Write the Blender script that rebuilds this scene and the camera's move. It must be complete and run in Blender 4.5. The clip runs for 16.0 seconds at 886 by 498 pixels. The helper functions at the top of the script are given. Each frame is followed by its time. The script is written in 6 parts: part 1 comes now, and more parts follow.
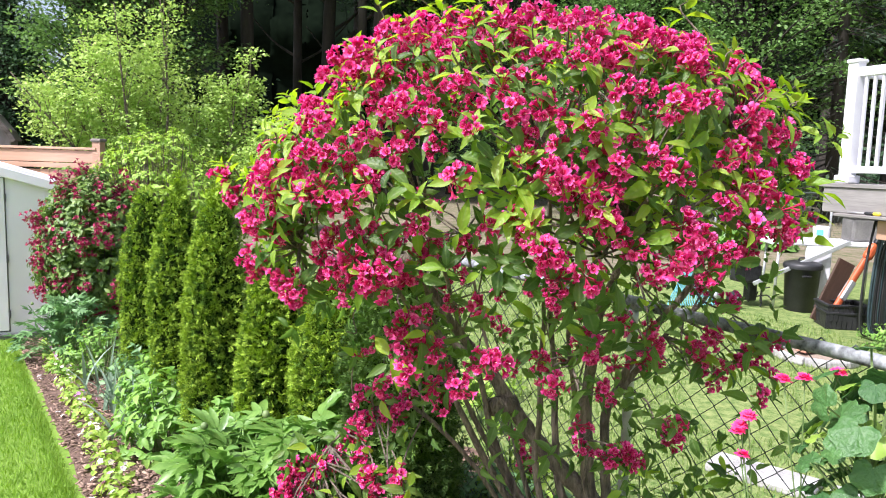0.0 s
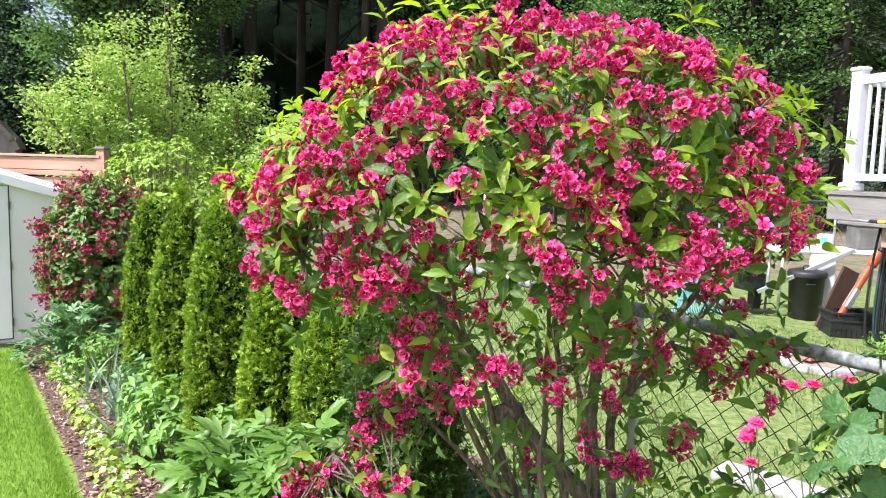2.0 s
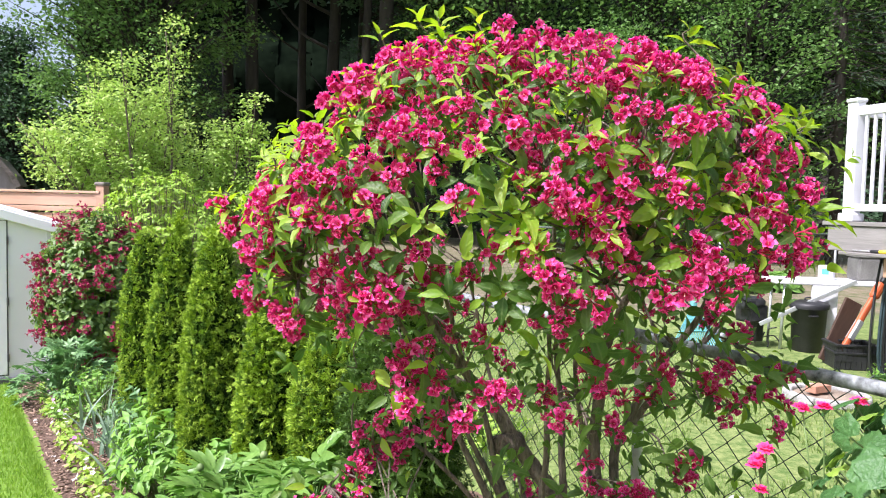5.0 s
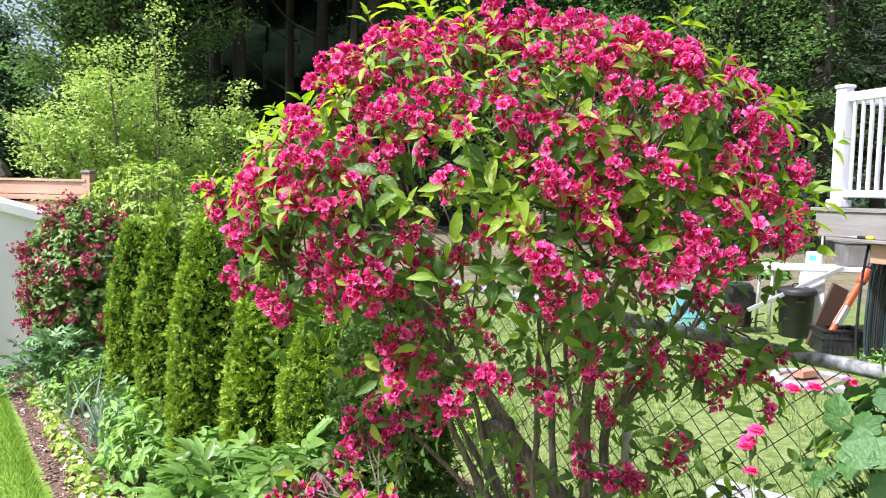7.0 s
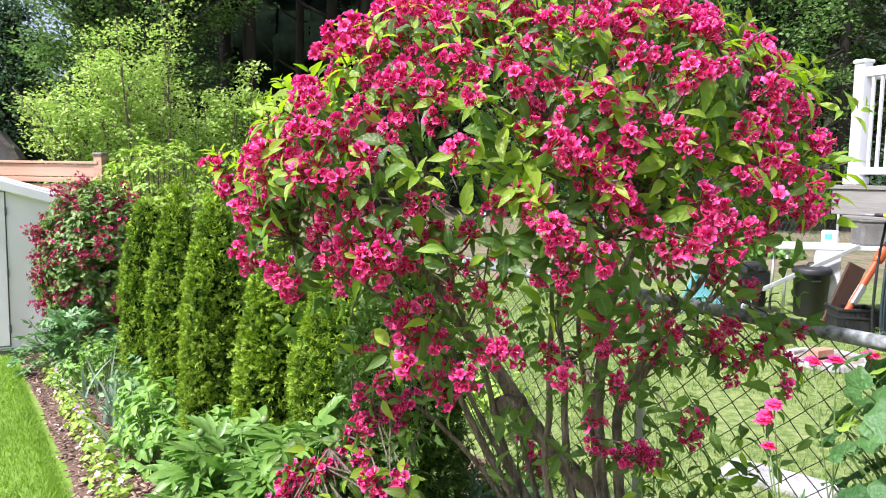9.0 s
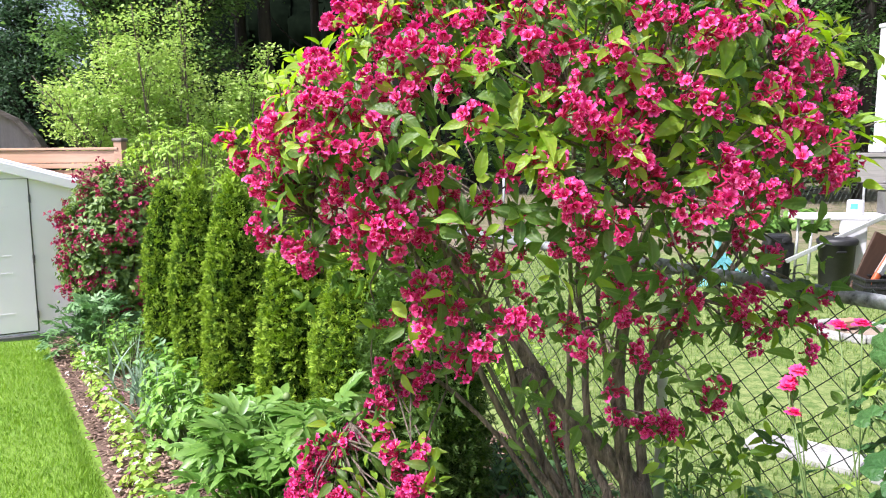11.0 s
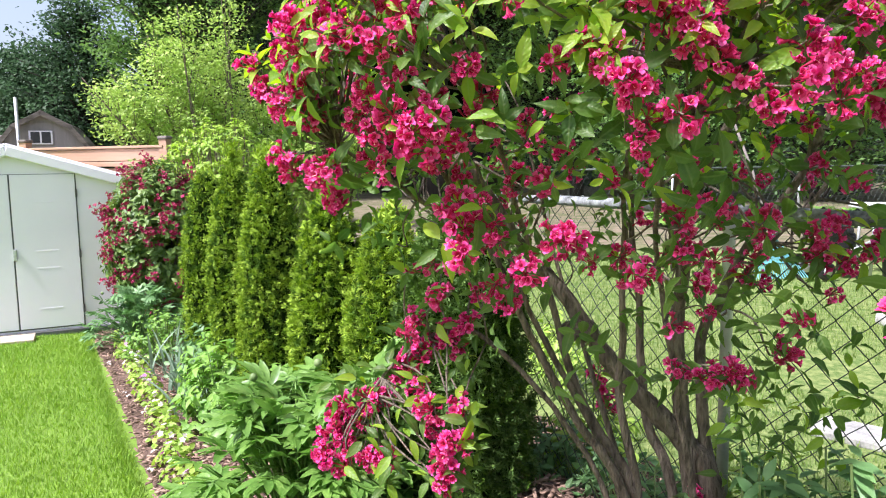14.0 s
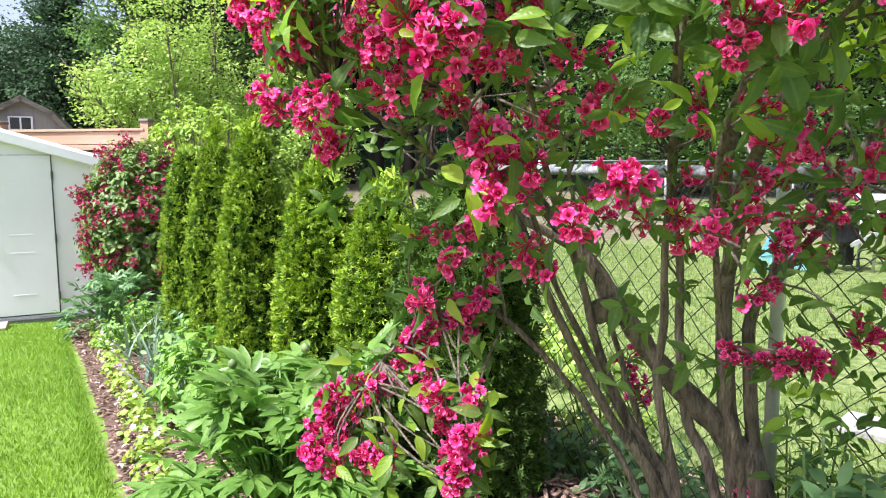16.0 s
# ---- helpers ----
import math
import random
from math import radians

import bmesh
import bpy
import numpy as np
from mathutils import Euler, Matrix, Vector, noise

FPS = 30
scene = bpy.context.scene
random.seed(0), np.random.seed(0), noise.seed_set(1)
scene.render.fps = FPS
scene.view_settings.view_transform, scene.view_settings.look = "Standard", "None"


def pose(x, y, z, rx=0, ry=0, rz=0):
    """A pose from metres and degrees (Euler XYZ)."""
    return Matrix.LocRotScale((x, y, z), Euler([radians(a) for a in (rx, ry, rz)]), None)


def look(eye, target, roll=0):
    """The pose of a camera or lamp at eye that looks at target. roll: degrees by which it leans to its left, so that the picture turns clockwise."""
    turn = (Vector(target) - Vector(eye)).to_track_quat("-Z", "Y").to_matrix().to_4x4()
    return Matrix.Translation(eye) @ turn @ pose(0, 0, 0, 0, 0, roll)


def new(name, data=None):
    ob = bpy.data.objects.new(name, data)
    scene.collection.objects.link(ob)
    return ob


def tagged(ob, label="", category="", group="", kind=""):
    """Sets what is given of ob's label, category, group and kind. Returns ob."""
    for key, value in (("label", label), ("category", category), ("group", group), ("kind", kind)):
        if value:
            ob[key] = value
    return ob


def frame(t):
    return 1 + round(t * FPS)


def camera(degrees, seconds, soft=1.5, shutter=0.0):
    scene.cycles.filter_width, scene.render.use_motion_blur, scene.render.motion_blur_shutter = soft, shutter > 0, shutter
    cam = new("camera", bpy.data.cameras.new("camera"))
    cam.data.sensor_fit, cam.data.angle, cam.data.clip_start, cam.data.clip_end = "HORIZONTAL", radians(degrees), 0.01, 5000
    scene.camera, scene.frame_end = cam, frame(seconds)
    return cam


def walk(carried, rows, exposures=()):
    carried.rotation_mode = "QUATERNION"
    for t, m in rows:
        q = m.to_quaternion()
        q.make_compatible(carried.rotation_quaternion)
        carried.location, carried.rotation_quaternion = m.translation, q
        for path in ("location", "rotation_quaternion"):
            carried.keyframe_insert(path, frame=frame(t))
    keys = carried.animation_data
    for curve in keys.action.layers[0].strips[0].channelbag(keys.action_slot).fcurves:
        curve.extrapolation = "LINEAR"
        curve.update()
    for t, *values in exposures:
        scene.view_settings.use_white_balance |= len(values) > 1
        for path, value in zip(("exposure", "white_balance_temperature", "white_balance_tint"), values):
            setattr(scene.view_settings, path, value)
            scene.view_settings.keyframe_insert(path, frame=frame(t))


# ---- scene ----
cam = camera(62.7, 16.0, soft=1.1)
PATH = [
    (0, (0.597, -0.336, 1.616), (0.687, 1.648, 1.38), 1.7),
    (0.5, (0.602, -0.334, 1.614), (0.693, 1.649, 1.369), 1.6),
    (1, (0.604, -0.335, 1.613), (0.696, 1.647, 1.367), 1.5),
    (1.5, (0.596, -0.333, 1.612), (0.686, 1.651, 1.377), 1.6),
    (2, (0.592, -0.33, 1.611), (0.674, 1.657, 1.397), 1.7),
    (2.5, (0.596, -0.33, 1.61), (0.671, 1.66, 1.426), 1.8),
    (3, (0.595, -0.33, 1.608), (0.663, 1.663, 1.453), 1.8),
    (5.5, (0.601, -0.292, 1.57), (0.686, 1.703, 1.455), 1.3),
    (6, (0.6, -0.289, 1.566), (0.694, 1.705, 1.442), 1.3),
    (6.5, (0.601, -0.285, 1.564), (0.703, 1.707, 1.428), 1.3),
    (7, (0.602, -0.283, 1.564), (0.711, 1.709, 1.418), 1.3),
    (7.5, (0.602, -0.281, 1.565), (0.713, 1.71, 1.409), 1.3),
    (8, (0.602, -0.279, 1.565), (0.706, 1.712, 1.399), 1.3),
    (8.5, (0.602, -0.27, 1.556), (0.694, 1.72, 1.378), 1.3),
    (9, (0.606, -0.257, 1.543), (0.684, 1.732, 1.347), 1.0),
    (11.5, (0.614, -0.239, 1.509), (0.623, 1.744, 1.252), -0.5),
    (12, (0.612, -0.22, 1.482), (0.604, 1.763, 1.224), -0.6),
    (12.5, (0.613, -0.195, 1.454), (0.584, 1.789, 1.204), -0.6),
    (13, (0.621, -0.166, 1.41), (0.572, 1.819, 1.17), -0.7),
    (13.5, (0.624, -0.144, 1.369), (0.55, 1.841, 1.137), -0.8),
    (14, (0.625, -0.102, 1.329), (0.53, 1.883, 1.102), -0.8),
    (14.5, (0.622, -0.037, 1.289), (0.51, 1.946, 1.059), -0.8),
    (15, (0.627, 0.043, 1.257), (0.507, 2.025, 1.019), -0.5),
    (15.5, (0.621, 0.103, 1.239), (0.518, 2.086, 0.997), -0.4),
    (16, (0.558, 0.157, 1.23), (0.5, 2.142, 0.989), -0.1),
]
walk(cam, [(t, look(eye, target, roll)) for t, eye, target, roll in PATH],
     exposures=((0, 0.80), (13.0, 0.80), (14.5, 0.88), (15.5, 0.95), (16, 0.95)))

# ---- world, sun, exposure ----
SUN_ELEV, SUN_ROT = radians(54), radians(-124)   # sun high on the lawn's side
world = bpy.data.worlds.new("sky_world")
scene.world = world
world.use_nodes = True
wn = world.node_tree.nodes
sky = wn.new("ShaderNodeTexSky")
sky.sky_type, sky.sun_disc = "NISHITA", False
sky.sun_elevation, sky.sun_rotation = SUN_ELEV, SUN_ROT
sky.air_density, sky.dust_density, sky.ozone_density = 1.0, 3.0, 1.0
wn["Background"].inputs["Strength"].default_value = 0.104
pale = wn.new("ShaderNodeHueSaturation")      # thin high cloud: a paler sky
pale.inputs["Saturation"].default_value, pale.inputs["Value"].default_value = 0.7, 1.27
world.node_tree.links.new(sky.outputs[0], pale.inputs["Color"])
world.node_tree.links.new(pale.outputs[0], wn["Background"].inputs["Color"])
sun = new("sun", bpy.data.lights.new("sun", "SUN"))
sun.data.energy, sun.data.angle, sun.data.color = 4.85, radians(3), (1.0, 0.975, 0.94)
sun_from = Vector((math.sin(SUN_ROT) * math.cos(SUN_ELEV), math.cos(SUN_ROT) * math.cos(SUN_ELEV), math.sin(SUN_ELEV)))
sun.matrix_world = look(sun_from * 50, (0, 0, 0))
scene.view_settings.use_white_balance = True
scene.view_settings.white_balance_temperature, scene.view_settings.white_balance_tint = 6100, 18


# ---- materials ----
def mat(name, c1, c2=None, rough=0.7, metal=0.0, scale=8.0, fine=60.0, bump=0.3, depth=0.004, island=0.0, trans=0.0, spec=0.5, stretch=(1, 1, 1)):
    """A node material: two colours mixed by noise at two sizes, a relief, and a chance value for each piece."""
    m = bpy.data.materials.new(name)
    m.use_nodes = True
    nt = m.node_tree
    n, l = nt.nodes, nt.links
    b, out = n["Principled BSDF"], n["Material Output"]
    c2 = c2 or tuple(0.7 * c for c in c1)
    co = n.new("ShaderNodeTexCoord")
    mp = n.new("ShaderNodeMapping")
    mp.inputs["Scale"].default_value = stretch
    l.new(co.outputs["Object"], mp.inputs["Vector"])
    big, small = n.new("ShaderNodeTexNoise"), n.new("ShaderNodeTexNoise")
    for tex, s in ((big, scale), (small, fine)):
        tex.inputs["Scale"].default_value, tex.inputs["Detail"].default_value = s, 4
        l.new(mp.outputs[0], tex.inputs["Vector"])
    add = n.new("ShaderNodeMath"); add.operation = "MULTIPLY_ADD"
    l.new(small.outputs[0], add.inputs[0]); add.inputs[1].default_value = 0.5
    l.new(big.outputs[0], add.inputs[2])
    ramp = n.new("ShaderNodeMapRange")
    ramp.inputs["From Min"].default_value, ramp.inputs["From Max"].default_value = 0.5, 1.0
    l.new(add.outputs[0], ramp.inputs["Value"])
    fac = ramp.outputs[0]
    if island:
        geo, info = n.new("ShaderNodeNewGeometry"), n.new("ShaderNodeObjectInfo")
        both = n.new("ShaderNodeMath"); both.operation = "ADD"
        l.new(geo.outputs["Random Per Island"], both.inputs[0]); l.new(info.outputs["Random"], both.inputs[1])
        fr = n.new("ShaderNodeMath"); fr.operation = "FRACT"
        l.new(both.outputs[0], fr.inputs[0])
        mx = n.new("ShaderNodeMix")
        mx.inputs[0].default_value = island
        l.new(fac, mx.inputs[2]); l.new(fr.outputs[0], mx.inputs[3])
        fac = mx.outputs[0]
    mix = n.new("ShaderNodeMix"); mix.data_type = "RGBA"
    mix.inputs[6].default_value, mix.inputs[7].default_value = (*c1, 1), (*c2, 1)
    l.new(fac, mix.inputs[0])
    l.new(mix.outputs[2], b.inputs["Base Color"])
    b.inputs["Roughness"].default_value, b.inputs["Metallic"].default_value = rough, metal
    b.inputs["Specular IOR Level"].default_value = spec
    if bump:
        bp = n.new("ShaderNodeBump")
        bp.inputs["Strength"].default_value, bp.inputs["Distance"].default_value = bump, depth
        l.new(add.outputs[0], bp.inputs["Height"]); l.new(bp.outputs[0], b.inputs["Normal"])
    if trans:
        tr, ms = n.new("ShaderNodeBsdfTranslucent"), n.new("ShaderNodeMixShader")
        hs = n.new("ShaderNodeHueSaturation")
        hs.inputs["Saturation"].default_value, hs.inputs["Value"].default_value = 1.1, 1.5
        l.new(mix.outputs[2], hs.inputs["Color"]); l.new(hs.outputs[0], tr.inputs["Color"])
        ms.inputs[0].default_value = trans
        l.new(b.outputs[0], ms.inputs[1]); l.new(tr.outputs[0], ms.inputs[2]); l.new(ms.outputs[0], out.inputs["Surface"])
    return m


LEAF = mat("weigela_leaf", (0.045, 0.110, 0.022), (0.180, 0.300, 0.058), rough=0.42, scale=35, fine=160, island=0.7, trans=0.54, spec=0.5, bump=0.8)
# yellow-green of new leaves, also used where leaves should look backlit
LEAF_NEW_LIT = mat("new_and_lit_leaf", (0.19, 0.36, 0.03), (0.38, 0.50, 0.06), rough=0.42, scale=30, fine=150, island=0.7, trans=0.52, spec=0.45, bump=0.6)
PETAL = mat("petal", (0.50, 0.011, 0.120), (0.80, 0.062, 0.275), rough=0.6, scale=30, fine=160, island=0.75, trans=0.3, spec=0.3)
PETAL_RIM = mat("petal_rim", (0.64, 0.03, 0.22), (0.93, 0.18, 0.46), rough=0.6, scale=30, fine=160, island=0.75, trans=0.3, spec=0.3)
THROAT = mat("flower_tube", (0.36, 0.008, 0.05), (0.52, 0.02, 0.10), rough=0.6, scale=30, island=0.7, trans=0.2, spec=0.3)
FAR_LEAF = mat("far_weigela_leaf", (0.06, 0.13, 0.03), (0.22, 0.33, 0.07), rough=0.5, scale=8, island=0.8, trans=0.25)
PETAL_FAR = mat("dark_petal", (0.22, 0.010, 0.045), (0.48, 0.045, 0.14), rough=0.6, scale=30, island=0.8, trans=0.15, spec=0.3)
STAMEN = mat("stamen", (0.72, 0.36, 0.34), (0.8, 0.5, 0.42), rough=0.6, bump=0)
BARK = mat("bark", (0.050, 0.037, 0.028), (0.27, 0.212, 0.165), rough=0.9, scale=55, fine=210, bump=1.0, depth=0.016, stretch=(1, 1, 0.25))
# forest bark, darkened to hold the shade under canopy and deck
BARK_DARK = mat("forest_bark_shade", (0.02, 0.016, 0.013), (0.055, 0.045, 0.036), rough=0.9, scale=4, fine=25, bump=0.8, depth=0.02, stretch=(1, 1, 0.2))
ARB = mat("arborvitae_spray", (0.075, 0.165, 0.013), (0.43, 0.59, 0.065), rough=0.6, scale=5, fine=40, island=0.7, trans=0.15, spec=0.15)
# older inner sprays; the crown's inner shade also darkens this green
ARB_OLD_SHADE = mat("arborvitae_older_shade_spray", (0.035, 0.085, 0.010), (0.13, 0.24, 0.025), rough=0.65, scale=5, fine=40, island=0.7, trans=0.08, spec=0.15)
# hedge spray green darkened: the shade behind the weigela put into colour
ARB_SHADED = mat("shaded_arborvitae_spray", (0.030, 0.075, 0.018), (0.15, 0.25, 0.055), rough=0.6, scale=5, fine=40, island=0.7, trans=0.1, spec=0.2)
# near-black green: shade in the gaps between sprays put into colour
ARB_INNER_SHADE = mat("arborvitae_inner_shade", (0.006, 0.012, 0.003), (0.02, 0.036, 0.007), spec=0.0, rough=1.0, scale=10, fine=60)
PEONY = mat("peony_leaf", (0.075, 0.185, 0.035), (0.24, 0.40, 0.085), spec=0.5, rough=0.38, scale=14, fine=90, island=0.35, trans=0.32)
PEONY_FAR = mat("far_peony_leaf", (0.09, 0.20, 0.07), (0.19, 0.34, 0.12), rough=0.5, scale=12, island=0.6, trans=0.2)
IRIS = mat("iris_leaf", (0.146, 0.240, 0.145), (0.302, 0.384, 0.290), rough=0.45, scale=10, island=0.6, trans=0.2)
LIME = mat("light_shrub_leaf", (0.12, 0.27, 0.045), (0.29, 0.47, 0.09), rough=0.5, scale=12, island=0.7, trans=0.3)
FRESH = mat("fresh_bush_leaf", (0.20, 0.35, 0.045), (0.41, 0.55, 0.10), rough=0.5, scale=8, island=0.7, trans=0.3)
ROUND = mat("round_leaf", (0.030, 0.095, 0.028), (0.095, 0.205, 0.060), rough=0.42, scale=25, fine=120, island=0.6, trans=0.18, bump=1.0, depth=0.008, spec=0.4)
GRASS = mat("grass_blade", (0.125, 0.25, 0.021), (0.265, 0.405, 0.053), rough=0.55, scale=1.2, fine=9, island=0.5, trans=0.3, spec=0.3)
GRASS2 = mat("dry_grass_blade", (0.12, 0.215, 0.045), (0.27, 0.34, 0.10), rough=0.6, scale=0.9, fine=6, island=0.5, trans=0.3, spec=0.3)
STALK = mat("stalk", (0.10, 0.17, 0.05), (0.20, 0.27, 0.10), rough=0.6, scale=10)
MULCH = mat("mulch", (0.075, 0.042, 0.03), (0.20, 0.125, 0.092), rough=0.95, scale=18, fine=110, bump=1.0, depth=0.02)
CHIP = mat("wood_chip", (0.10, 0.058, 0.04), (0.46, 0.31, 0.23), rough=0.9, scale=20, island=0.9)
TREE_A = mat("young_tree_leaf", (0.25, 0.40, 0.080), (0.48, 0.60, 0.18), rough=0.55, scale=0.7, fine=5, island=0.6, trans=0.3, spec=0.3)
TREE_B = mat("maple_leaf", (0.070, 0.155, 0.042), (0.20, 0.33, 0.095), rough=0.6, scale=0.4, fine=3, island=0.6, trans=0.35, spec=0.3)
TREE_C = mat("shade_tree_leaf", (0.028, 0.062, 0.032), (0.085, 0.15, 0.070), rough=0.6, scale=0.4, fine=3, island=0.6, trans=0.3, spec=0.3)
TREE_D = mat("conifer_needles", (0.02, 0.04, 0.022), (0.05, 0.08, 0.04), rough=0.8, scale=0.6, fine=4, island=0.6, trans=0.1, spec=0.2)
# near-black colour that holds the shade deep in the woods
WOODS_SHADE = mat("deep_woods_shade", (0.002, 0.0034, 0.0022), (0.007, 0.0115, 0.0065), rough=1.0, scale=0.35, fine=2.0, bump=0, spec=0.0)
VINYL = mat("white_resin", (0.92, 0.88, 0.955), (0.87, 0.83, 0.905), rough=0.45, scale=2, fine=180, bump=0.12, depth=0.001)
SEAM = mat("dark_seam", (0.07, 0.07, 0.075), (0.12, 0.12, 0.12), rough=0.7)
PAINTED = mat("white_paint", (0.66, 0.65, 0.69), (0.76, 0.75, 0.78), rough=0.5, scale=6, fine=90, bump=0.2, depth=0.002)
GALV = mat("galvanised_steel", (0.50, 0.52, 0.54), (0.68, 0.69, 0.70), rough=0.4, metal=0.6, scale=25, fine=140, bump=0.2)
RUSTY = mat("stained_rail", (0.05, 0.052, 0.055), (0.40, 0.42, 0.43), rough=0.75, metal=0.05, scale=34, fine=110, bump=0.3)
WIRE = mat("coated_wire", (0.035, 0.05, 0.04), (0.09, 0.11, 0.09), rough=0.5, metal=0.2, scale=30)
CEDAR = mat("cedar_board", (0.36, 0.20, 0.13), (0.50, 0.32, 0.22), rough=0.7, scale=3, fine=25, bump=0.4, stretch=(0.3, 0.3, 6), island=0.4)
GREYWOOD = mat("weathered_wood", (0.10, 0.085, 0.075), (0.22, 0.19, 0.165), rough=0.85, scale=4, fine=40, bump=0.6, stretch=(0.4, 0.4, 5))
DECKWOOD = mat("grey_deck_timber", (0.17, 0.158, 0.15), (0.30, 0.28, 0.265), rough=0.85, scale=3, fine=30, bump=0.5, stretch=(0.3, 0.3, 5))
CLOUDY = mat("cloudy_plastic", (0.20, 0.195, 0.185), (0.34, 0.33, 0.31), rough=0.35, scale=6, trans=0.4)
YELLOW = mat("yellow_plastic", (0.80, 0.62, 0.04), (0.70, 0.52, 0.04), rough=0.4)
BLACKP = mat("black_plastic", (0.012, 0.012, 0.014), (0.030, 0.030, 0.032), rough=0.5, scale=6, fine=60)
BOARD = mat("dark_brown_board", (0.045, 0.024, 0.016), (0.10, 0.055, 0.036), rough=0.7, scale=5, fine=50, bump=0.4, stretch=(1, 1, 0.2))
BLACKM = mat("black_machine", (0.015, 0.015, 0.017), (0.05, 0.05, 0.05), rough=0.4, metal=0.3, scale=20)
ORANGE = mat("orange_plastic", (0.62, 0.13, 0.04), (0.50, 0.10, 0.04), rough=0.45, scale=8)
TEAL = mat("teal_plastic", (0.10, 0.36, 0.40), (0.18, 0.46, 0.50), rough=0.5, scale=10)
CONC = mat("pale_concrete", (0.20, 0.195, 0.185), (0.48, 0.465, 0.445), rough=0.9, scale=9, fine=80, bump=0.8)
BRICK = mat("brick", (0.38, 0.17, 0.11), (0.52, 0.28, 0.19), rough=0.9, scale=10, fine=80, bump=0.6)
SOIL = mat("soil", (0.16, 0.12, 0.09), (0.33, 0.26, 0.20), rough=1.0, scale=3, fine=40, bump=0.8, depth=0.02)
HOSE = mat("dark_hose", (0.02, 0.035, 0.045), (0.05, 0.08, 0.09), rough=0.4)
BARNWOOD = mat("grey_siding", (0.22, 0.20, 0.20), (0.34, 0.31, 0.31), rough=0.85, scale=2, fine=20, stretch=(3, 3, 0.4))
SHINGLE = mat("roof_shingle", (0.14, 0.12, 0.11), (0.30, 0.27, 0.24), rough=0.95, scale=5, fine=30)
GLASS = mat("window_glass", (0.03, 0.035, 0.04), (0.06, 0.06, 0.07), rough=0.08, bump=0)
PINK = mat("hot_pink_petal", (0.80, 0.03, 0.22), (0.88, 0.10, 0.30), rough=0.6, scale=40, island=0.6, trans=0.25)
WHITEF = mat("white_petal", (0.62, 0.56, 0.50), (0.80, 0.70, 0.72), rough=0.6, scale=40, island=0.5, trans=0.2)
MAUVE = mat("mauve_petal", (0.66, 0.24, 0.58), (0.80, 0.42, 0.70), rough=0.6, scale=40, island=0.6, trans=0.2)
BLUE = mat("blue_label", (0.10, 0.42, 0.66), (0.12, 0.48, 0.72), rough=0.5)


def veined(m, pale=0.45):
    """Adds a pale midrib and raised side veins, from the leaf's own rib and along attributes."""
    nt = m.node_tree
    n, l = nt.nodes, nt.links
    b = n["Principled BSDF"]
    rib, along = n.new("ShaderNodeAttribute"), n.new("ShaderNodeAttribute")
    rib.attribute_name, along.attribute_name = "rib", "along"
    thin = n.new("ShaderNodeMapRange")
    thin.inputs["From Min"].default_value, thin.inputs["From Max"].default_value = 0.78, 1.0
    thin.inputs["To Max"].default_value = pale
    l.new(rib.outputs["Fac"], thin.inputs["Value"])
    slant = n.new("ShaderNodeMath"); slant.operation = "MULTIPLY_ADD"
    l.new(rib.outputs["Fac"], slant.inputs[0]); slant.inputs[1].default_value = 0.22
    l.new(along.outputs["Fac"], slant.inputs[2])
    turn = n.new("ShaderNodeMath"); turn.operation = "MULTIPLY"
    l.new(slant.outputs[0], turn.inputs[0]); turn.inputs[1].default_value = 40.0
    wave = n.new("ShaderNodeMath"); wave.operation = "SINE"
    l.new(turn.outputs[0], wave.inputs[0])
    bump = n.new("ShaderNodeBump")
    bump.inputs["Strength"].default_value, bump.inputs["Distance"].default_value = 0.16, 0.002
    l.new(wave.outputs[0], bump.inputs["Height"])
    old = b.inputs["Normal"].links[0].from_socket
    l.new(old, bump.inputs["Normal"]); l.new(bump.outputs[0], b.inputs["Normal"])
    col = b.inputs["Base Color"].links[0].from_socket
    mx = n.new("ShaderNodeMix"); mx.data_type = "RGBA"
    mx.inputs[7].default_value = (0.36, 0.46, 0.16, 1)
    l.new(thin.outputs[0], mx.inputs[0]); l.new(col, mx.inputs[6]); l.new(mx.outputs[2], b.inputs["Base Color"])


for leaf_stuff in (LEAF, LEAF_NEW_LIT):
    veined(leaf_stuff)


